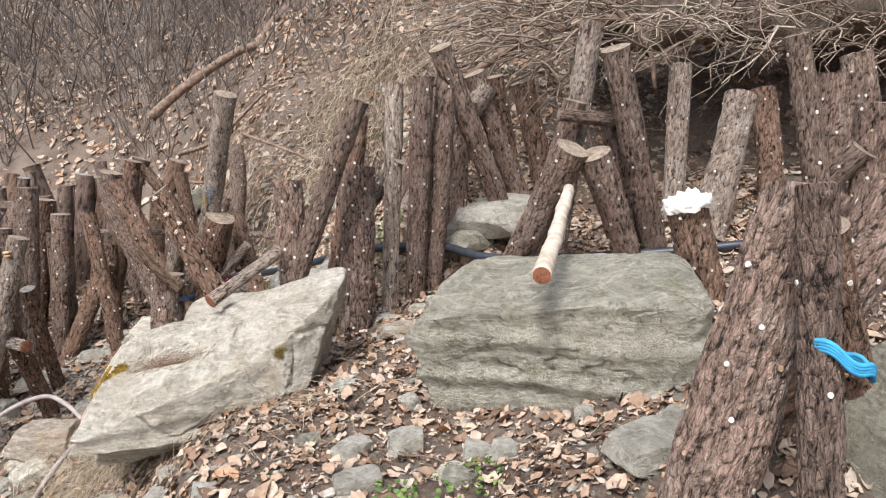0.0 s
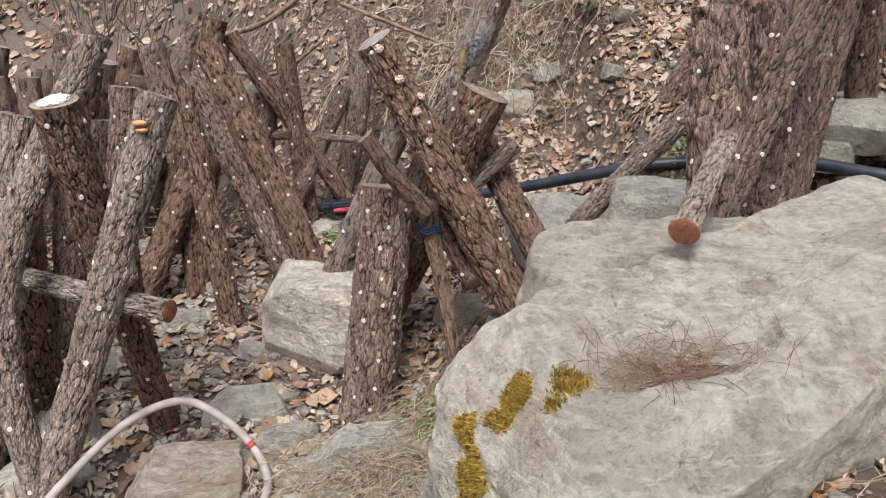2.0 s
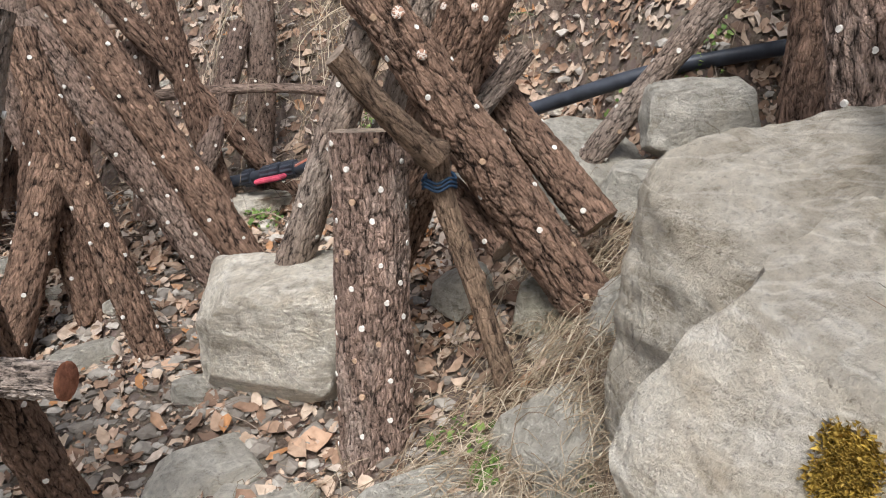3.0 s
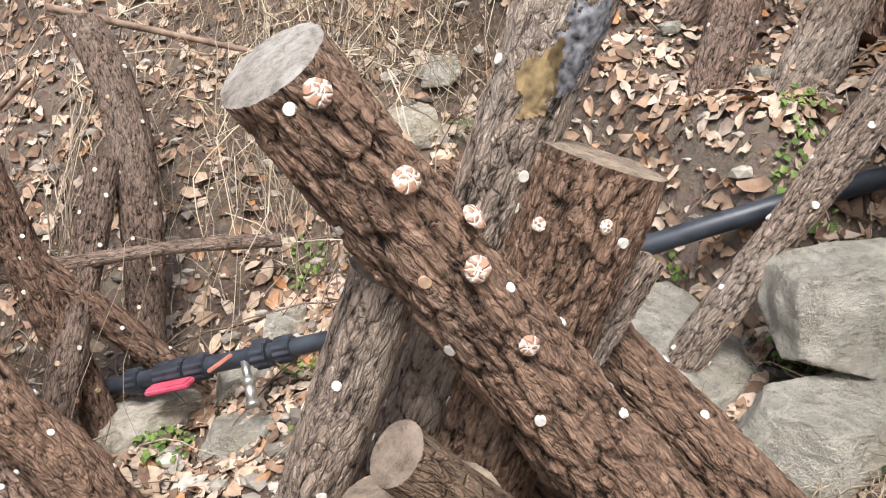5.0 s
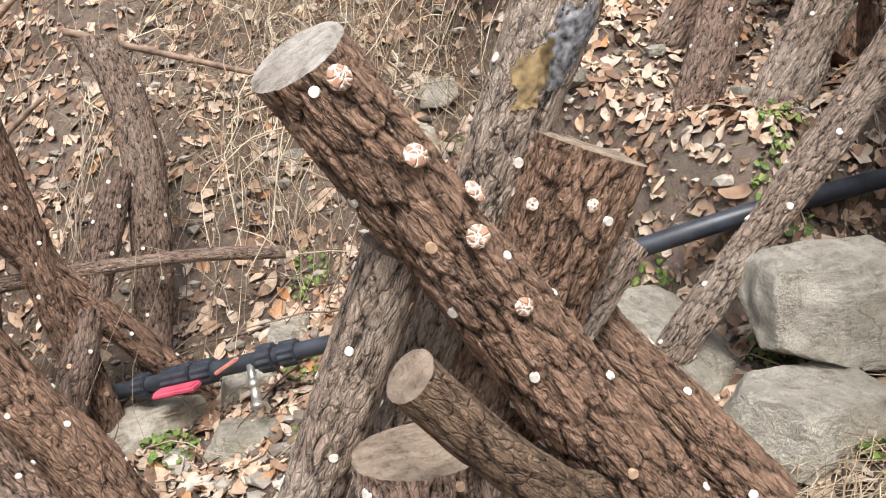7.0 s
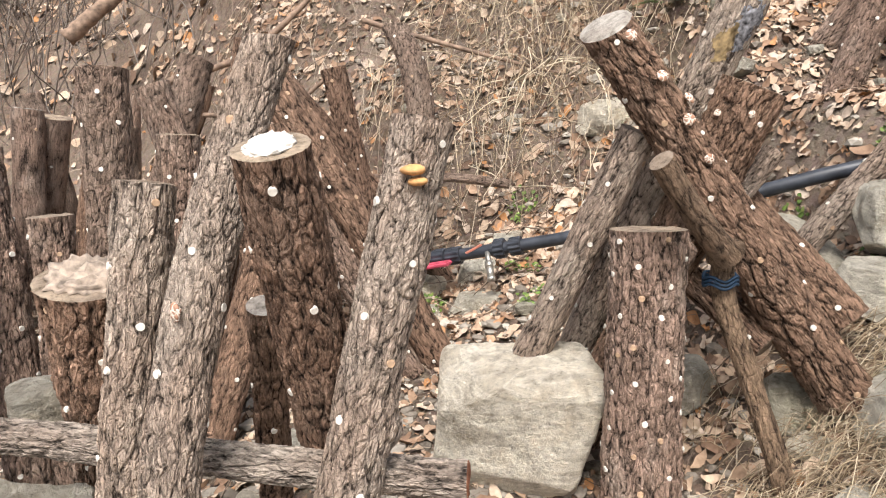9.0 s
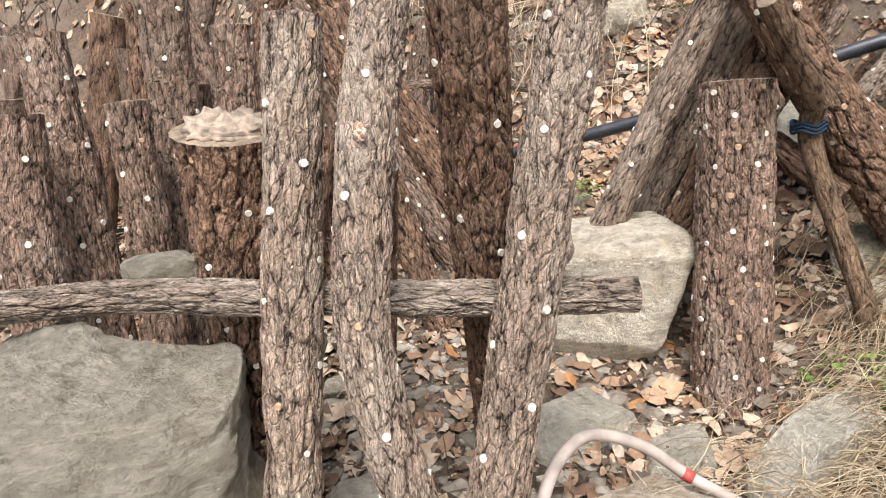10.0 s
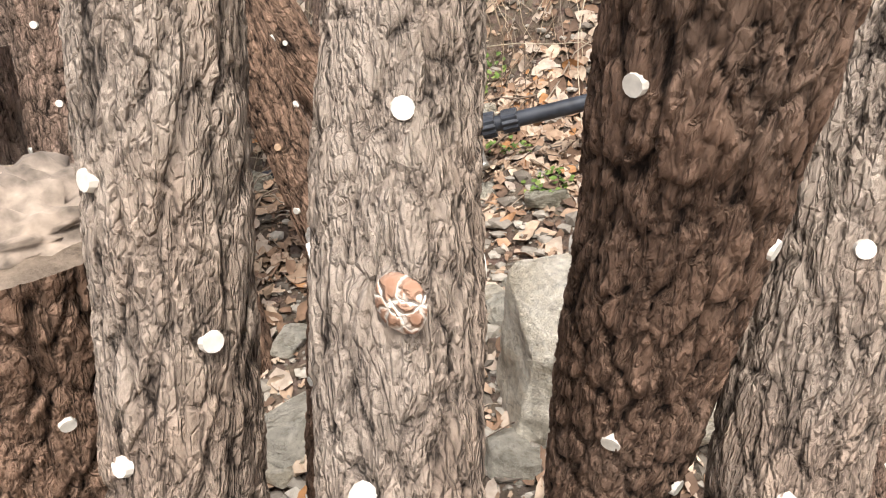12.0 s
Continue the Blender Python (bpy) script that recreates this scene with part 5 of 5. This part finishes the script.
def strands(name, starts, ends, radius, seed, mat, sag=0.1, wander=0.05, segs=7, sides=3, label="", category="dry stems"):
    """Many thin bent stems joined into one mesh."""
    r = np.random.RandomState(seed)
    n = len(starts)
    u = np.linspace(0, 1, segs)
    p = starts[:, None] * (1 - u)[None, :, None] + ends[:, None] * u[None, :, None]
    p[:, :, 2] += 4 * (u * (1 - u))[None] * (sag * r.uniform(0.2, 1.6, n))[:, None]
    w = r.normal(size=(n, segs, 3)) * wander
    w = np.cumsum(w, axis=1) * 0.5
    w -= w[:, :1]
    p = p + w
    tang = np.gradient(p, axis=1)
    tang /= np.linalg.norm(tang, axis=2)[:, :, None] + 1e-9
    a = np.cross(tang, np.array([0.3, 0.2, 0.93]))
    a /= np.linalg.norm(a, axis=2)[:, :, None] + 1e-9
    b = np.cross(tang, a)
    th = np.arange(sides) * 2 * np.pi / sides
    rad = (np.asarray(radius) * np.ones(n))[:, None] * (1 - 0.6 * u)[None]
    v = p[:, :, None] + (a[:, :, None] * np.cos(th)[None, None, :, None] + b[:, :, None] * np.sin(th)[None, None, :, None]) * rad[:, :, None, None]
    f = (grid_faces(segs, sides)[None] + (np.arange(n) * segs * sides)[:, None, None]).reshape(-1, 4)
    return tagged(new(name, mesh_of(name, v.reshape(-1, 3), f, mat)), label, category, kind="stuff")


def ground_points(x, y, up=0.0):
    return np.stack((x, y, full_ground(x, y) + up), 1)


# twigs lying about
n = 1500
x, y, a, s = r.uniform(-2.8, 1.4, n), r.uniform(1.7, 5.0, n), r.uniform(0, 6.28, n), r.uniform(0.03, 0.14, n)
strands("twigs", ground_points(x, y, 0.012), ground_points(x + np.cos(a) * s, y + np.sin(a) * s, 0.015), r.uniform(0.0008, 0.0028, n), 51, TWIG, 0.008, 0.006, 5, label="thin dry twigs lying in the litter")
n = 1800
x, y, a, s = r.uniform(-3.2, 2.2, n), r.uniform(4.5, 7.5, n), r.uniform(0, 6.28, n), r.uniform(0.08, 0.4, n)
strands("twigs", ground_points(x, y, 0.015), ground_points(x + np.cos(a) * s, y + np.sin(a) * s * 0.6, 0.03), r.uniform(0.001, 0.004, n), 53, TWIG, 0.03, 0.015, 6, label="dry twigs and roots on the bank")
# straw by the boulders
for cx, cy, sx, sy, n, up in ((-1.22, 3.10, 0.16, 0.14, 900, 0.03), (-0.97, 3.35, 0.14, 0.14, 800, 0.05), (-1.45, 3.00, 0.20, 0.14, 800, 0.02), (-1.56, 3.10, 0.12, 0.10, 260, 0.02), (-0.76, 2.42, 0.2, 0.1, 120, 0.03), (-1.02, 3.14, 0.12, 0.1, 500, 0.10), (-1.50, 2.82, 0.18, 0.12, 600, 0.02)):
    x, y, a, s = r.normal(cx, sx, n), r.normal(cy, sy, n), r.normal(-0.7, 0.8, n), r.uniform(0.05, 0.2, n)
    strands("straw", ground_points(x, y, 0.01 + up * 0.5), ground_points(x + np.cos(a) * s, y + np.sin(a) * s, 0.01) + np.array([0, 0, 1]) * (r.rand(n) * up)[:, None], r.uniform(0.0007, 0.0014, n), int(60 + n + cx * 10), STRAW, 0.025, 0.008, 6,
            label="matted dry grass between the stones", category="dry grass")
# stems hanging over the bank
n = 380
x = r.normal(-0.75, 0.36, n)
y = r.uniform(4.75, 5.7, n)
s = r.uniform(0.25, 0.8, n)
top = ground_points(x, y, 0.10)
strands("dry_vines", top, ground_points(x - s * r.uniform(-0.7, 0.9, n), y - s * r.uniform(0.1, 0.9, n), 0.03), r.uniform(0.001, 0.0032, n), 71, STRAW, 0.15, 0.05, 10, label="tangle of dry stems hanging down the bank", category="dry stems")
n = 380
x, y, s = r.normal(-1.0, 0.7, n), r.uniform(5.0, 6.4, n), r.uniform(0.2, 0.7, n)
strands("dry_vines", ground_points(x, y, 0.06), ground_points(x - s * r.uniform(-0.4, 0.5, n), y - s * 0.7, 0.02), r.uniform(0.001, 0.003, n), 73, TWIG, 0.12, 0.03, 9, label="thin bare stems hanging on the bank")
# roots and dead branches over the hollow
n = 800
x, y, s = r.uniform(0.2, 2.6, n), r.uniform(3.9, 5.0, n), r.uniform(0.2, 0.9, n)
a = r.uniform(2.4, 5.6, n)
st = np.stack((x, y, 1.62 + 0.35 * (y - 4.0) + r.uniform(-0.08, 0.15, n)), 1)
strands("exposed_roots", st, st + np.stack((np.cos(a) * s, np.sin(a) * s * 0.5, r.uniform(-0.3, 0.12, n)), 1), r.uniform(0.002, 0.008, n), 75, TWIG, 0.06, 0.05, 9, 5, label="bare roots hanging from the undercut bank", category="roots")
# bare thicket up the slope
n = 2600
x, y = r.uniform(-9, -0.6, n), r.uniform(5.8, 13, n)
k = y > 5.2 - 0.85 * x * 0.9
x, y = x[k], y[k]
n = len(x)
h = r.uniform(0.4, 1.5, n)
strands("bare_thicket", ground_points(x, y), ground_points(x, y) + np.stack((r.normal(0.1, 0.6, n), r.normal(-0.25, 0.4, n), h), 1), r.uniform(0.002, 0.007, n), 77, THICKET, 0.15, 0.07, 9, 4, label="leafless grey brush covering the slope", category="brush")
n = 3200
x, y = r.uniform(-14, 8, n), r.uniform(9, 22, n)
h = r.uniform(0.8, 3.0, n)
strands("bare_thicket", ground_points(x, y), ground_points(x, y) + np.stack((r.normal(0.1, 0.8, n), r.normal(-0.2, 0.5, n), h), 1), r.uniform(0.005, 0.016, n), 79, THICKET, 0.2, 0.12, 9, 4, label="leafless grey brush covering the slope", category="brush")

# fallen branches on the bank
for k, (pts, r0, r1) in enumerate((
        ([(-3.132, 7.292, 1.387), (-2.8, 7.331, 1.652), (-2.294, 7.489, 1.985), (-1.863, 7.626, 2.125)], 0.05, 0.035), ([(0.027, 4.417, 1.513), (0.346, 4.326, 1.691), (0.704, 4.281, 1.766), (1.232, 4.239, 1.737)], 0.022, 0.03),
        ([(-1.588, 5.322, 1.228), (-1.135, 5.171, 1.065), (-0.857, 4.96, 0.958)], 0.012, 0.006), ([(-2.467, 6.29, 1.057), (-2.038, 6.025, 1.176), (-1.599, 5.965, 1.522)], 0.02, 0.012), ([(0.707, 4.189, 1.888), (0.93, 4.098, 1.635), (0.974, 4.055, 1.396)], 0.018, 0.01),
        ([(-2.3, 5.776, 0.881), (-1.95, 5.56, 0.877), (-1.68, 5.407, 1.052)], 0.012, 0.008))):
    pl = smooth_line(pts, 40)
    pl[:, 2] = np.maximum(pl[:, 2], full_ground(pl[:, 0], pl[:, 1]) + r1 * 0.6)
    v, f = sweep(pl, np.linspace(r0, r1, 40), 12, k, 0.3)
    tagged(new("fallen_branch", mesh_of("fallen_branch", v, f, STICK)), "bare dead branch lying on the bank", "branch", "fallen branches")

# the undercut lip of the bank above the hollow
lx, ly = np.linspace(0.75, 2.7, 70), np.linspace(0, 1, 36)
LX, LT = np.meshgrid(lx, ly, indexing="xy")
LX, LT = LX.ravel(), LT.ravel()
fade = np.clip((LX - 0.75) / 0.3, 0, 1)
ang = LT * 2 * np.pi
front_y = 4.05 + 0.12 * np.sin(LX * 5) + (1 - fade) * 0.45
v = np.stack((LX, front_y + 0.62 + 0.62 * np.cos(ang) * (0.9 + 0.1 * np.sin(LX * 9)), 1.72 + 0.20 * np.sin(ang) + 0.36 * (0.62 + 0.62 * np.cos(ang))), 1)
q = layered(v * 5, 91, 4)
q2 = layered(v * 16, 93, 4, 0.65)
v += np.stack((0 * q, np.cos(ang) * q * 0.2 + q2 * 0.04, q * 0.13 + q2 * 0.04), 1)
tagged(new("bank_overhang", mesh_of("bank_overhang", v, grid_faces(36, 70, False), SOIL)), "undercut earth lip of the bank held by roots", "bank", kind="structure")
n = 1400
x, y = r.uniform(0.8, 2.6, n), r.uniform(4.1, 5.2, n)
leaves("leaf_litter", x, y, r.uniform(0.015, 0.036, n), 95, LEAF, label="brown dead leaves on the bank's lip", z=1.93 + 0.36 * (y - 4.05) + r.uniform(-0.03, 0.03, n))


# ---------------------------------------------------------------- green plants
def weed(x, y, count, spread, seed, size=0.008):
    r = np.random.RandomState(seed)
    n = count
    a, d = r.uniform(0, 6.28, n), spread * np.sqrt(r.rand(n))
    px, py = x + np.cos(a) * d, y + np.sin(a) * d
    z = full_ground(px, py) + r.uniform(0.004, 0.03, n)
    ob = leaves("weed", px, py, r.uniform(0.6, 1.2, n) * size, seed, GREEN, 0.006, 0.4, z=z, round_leaf=True)
    tagged(ob, "small bright green ground weed among stones", "weed", "weeds")
    ob["kind"] = "stuff"
    return ob


for k, (x, y, n, s) in enumerate(((-0.71, 3.473, 90, 0.06), (-0.603, 3.673, 50, 0.05), (-0.467, 3.763, 50, 0.06), (-0.377, 3.835, 40, 0.05), (-1.577, 4.502, 70, 0.06), (-1.295, 4.244, 60, 0.06), (-1.271, 3.216, 40, 0.04), (-1.329, 3.289, 30, 0.04),
                                  (-1.298, 3.143, 50, 0.035), (-0.61, 3.973, 30, 0.05), (-1.202, 3.06, 40, 0.05), (-0, 1.932, 60, 0.09), (-0.182, 1.891, 40, 0.06), (-1.136, 4.723, 40, 0.06), (-2.398, 3.237, 40, 0.05), (-1.243, 4.475, 40, 0.06))):
    weed(x, y, n, s, 300 + k)


def fern(at, fronds, length, seed):
    rr = random.Random(seed)
    root = tagged(new("fern"), "green fern hanging from the bank", "fern")
    root.matrix_basis = Matrix.Translation(at)
    for k in range(fronds):
        a = rr.uniform(2.6, 6.8)
        vs, fs = [], []
        L = length * rr.uniform(0.7, 1.1)
        for i in range(14):
            u = i / 14
            c = Vector((math.cos(a) * L * u, math.sin(a) * L * u, L * (0.5 * u - 0.95 * u * u)))
            w = L * 0.24 * (1 - u) ** 0.7 * (0.5 if i == 0 else 1)
            for side in (-1, 1):
                tip = c + Vector((-math.sin(a) * side * w + math.cos(a) * w * 0.35, math.cos(a) * side * w + math.sin(a) * w * 0.35, -0.15 * w))
                mid = (c + tip) / 2
                g = Vector((math.cos(a), math.sin(a), 0)) * L * 0.022
                b0 = len(vs)
                vs += [tuple(c), tuple(mid + g), tuple(tip), tuple(mid - g)]
                fs.append([b0, b0 + 1, b0 + 2, b0 + 3])
        under("frond", mesh_of("frond", vs, fs, FERN), root)


fern(Vector((-0.51, 4.76, float(full_ground(-0.51, 4.76)[0]) + 0.03)), 9, 0.26, 5)
fern(Vector((-0.67, 4.57, float(full_ground(-0.67, 4.57)[0]) + 0.08)), 6, 0.16, 6)


# ---------------------------------------------------------------- moss and debris on the slab boulder
def moss(ob, spots, seed, per=10, mat=MOSS, tall=0.006, label="yellow-green moss cushion on the boulder"):
    co = np.empty(len(ob.data.vertices) * 3)
    ob.data.vertices.foreach_get("co", co)
    no = np.empty(len(ob.data.vertices) * 3)
    ob.data.vertices.foreach_get("normal", no)
    co, no = co.reshape(-1, 3) + np.array(ob.matrix_basis.translation), no.reshape(-1, 3)
    r = np.random.RandomState(seed)
    vs = []
    for place, rad in spots:
        d = np.linalg.norm(co - np.array(place), axis=1) / rad
        ragged = layered(co * 34, seed, 4, 0.65) * 1.5
        hit = np.nonzero(d + ragged < 0.9)[0]
        for i in hit:
            p = co[i] + np.cross(no[i], r.normal(size=(per, 3))) * 0.006 + no[i] * 0.001
            t = no[i] * tall * r.uniform(0.3, 1.2, (per, 1)) + r.normal(size=(per, 3)) * 0.0022
            w = r.normal(size=(per, 3)) * 0.0014
            vs.append(np.stack((p - w - no[i] * 0.002, p + w - no[i] * 0.002, p + t), 1))
    if not vs:
        return
    v = np.concatenate(vs).reshape(-1, 3)
    f = np.arange(len(v)).reshape(-1, 3)
    tagged(new("moss", mesh_of("moss", v, f, mat)), label, "moss", kind="stuff")


slab = [o for o in STONES if o["label"].startswith("pale buff slab")][0]
moss(slab, (((-1.240, 2.552, 0.487), 0.030), ((-1.215, 2.556, 0.496), 0.016), ((-1.153, 2.530, 0.513), 0.027), ((-1.185, 2.545, 0.505), 0.012), ((-1.292, 2.590, 0.415), 0.024), ((-1.275, 2.545, 0.36), 0.025), ((-1.25, 2.50, 0.32), 0.022), ((-0.64, 2.50, 0.60), 0.020), ((-0.60, 2.52, 0.575), 0.016)), 5, 36)
dark = [o for o in STONES if o["label"].startswith("broad dark")][0]
rail_rock = [o for o in STONES if o["label"].startswith("large grey boulder")][0]
moss(rail_rock, (((-2.388, 3.122, 0.071), 0.05), ((-2.395, 3.196, 0.129), 0.03)), 7, 40)


def needles_on(ob, centre, spread, n, seed):
    """Needles and twigs lying on a boulder's top."""
    from mathutils.bvhtree import BVHTree
    bm = bmesh.new()
    bm.from_mesh(ob.data)
    tree = BVHTree.FromBMesh(bm)
    bm.free()
    at = ob.matrix_basis.translation
    r = np.random.RandomState(seed)
    s, e = [], []
    for k in range(n):
        x, y, a, l = r.normal(centre[0], spread[0]), r.normal(centre[1], spread[1]), r.uniform(0, 6.28), r.uniform(0.02, 0.06)
        p = tree.ray_cast(Vector((x, y, 3)) - at, Vector((0, 0, -1)))[0]
        q = tree.ray_cast(Vector((x + math.cos(a) * l, y + math.sin(a) * l, 3)) - at, Vector((0, 0, -1)))[0]
        if p and q and abs(p.z - q.z) < 0.04:
            s.append(np.array(p + at) + (0, 0, 0.003 + 0.006 * r.rand()))
            e.append(np.array(q + at) + (0, 0, 0.003 + 0.008 * r.rand()))
    strands("needle_litter", np.array(s), np.array(e), 0.0007, seed, NEEDLE, 0.003, 0.002, 4, label="brown needles gathered on the boulder", category="needles")


needles_on(slab, (-0.99, 2.544), (0.055, 0.028), 420, 81)


# wet scar on the smooth log
def scar(ob, place, size, mat, label):
    p = np.array(ob.matrix_basis.inverted() @ Vector(place))
    me = ob.data
    co = np.empty(len(me.vertices) * 3)
    me.vertices.foreach_get("co", co)
    co = co.reshape(-1, 3)
    near = co[((co - p) ** 2).sum(1).argmin()]
    d = np.sqrt((((co - near) / np.array(size)) ** 2).sum(1)) + layered(co * 75, 3, 4, 0.6) * 1.1
    ok = d < 1
    fs = [list(q.vertices) for q in me.polygons if all(ok[i] for i in q.vertices)]
    used = sorted({i for q in fs for i in q})
    back = {i: k for k, i in enumerate(used)}
    out = np.array([co[i] + np.array([co[i][0], co[i][1], 0]) * 0.02 for i in used])
    under("bark_scar", mesh_of("bark_scar", out, [[back[i] for i in q] for q in fs], mat), ob, label=label)


scar(wet, (-1.165, 3.49, 0.985), (0.024, 0.024, 0.055), plain("wet_scar", (0.16, 0.16, 0.17), 0.25, wear=0.9, scale=110), "wet glossy dark scar")
scar(wet, (-1.205, 3.50, 0.965), (0.018, 0.018, 0.034), plain("bare_yellow_wood", (0.22, 0.155, 0.075), 0.8, wear=0.6, scale=90), "bare yellow-brown wood")
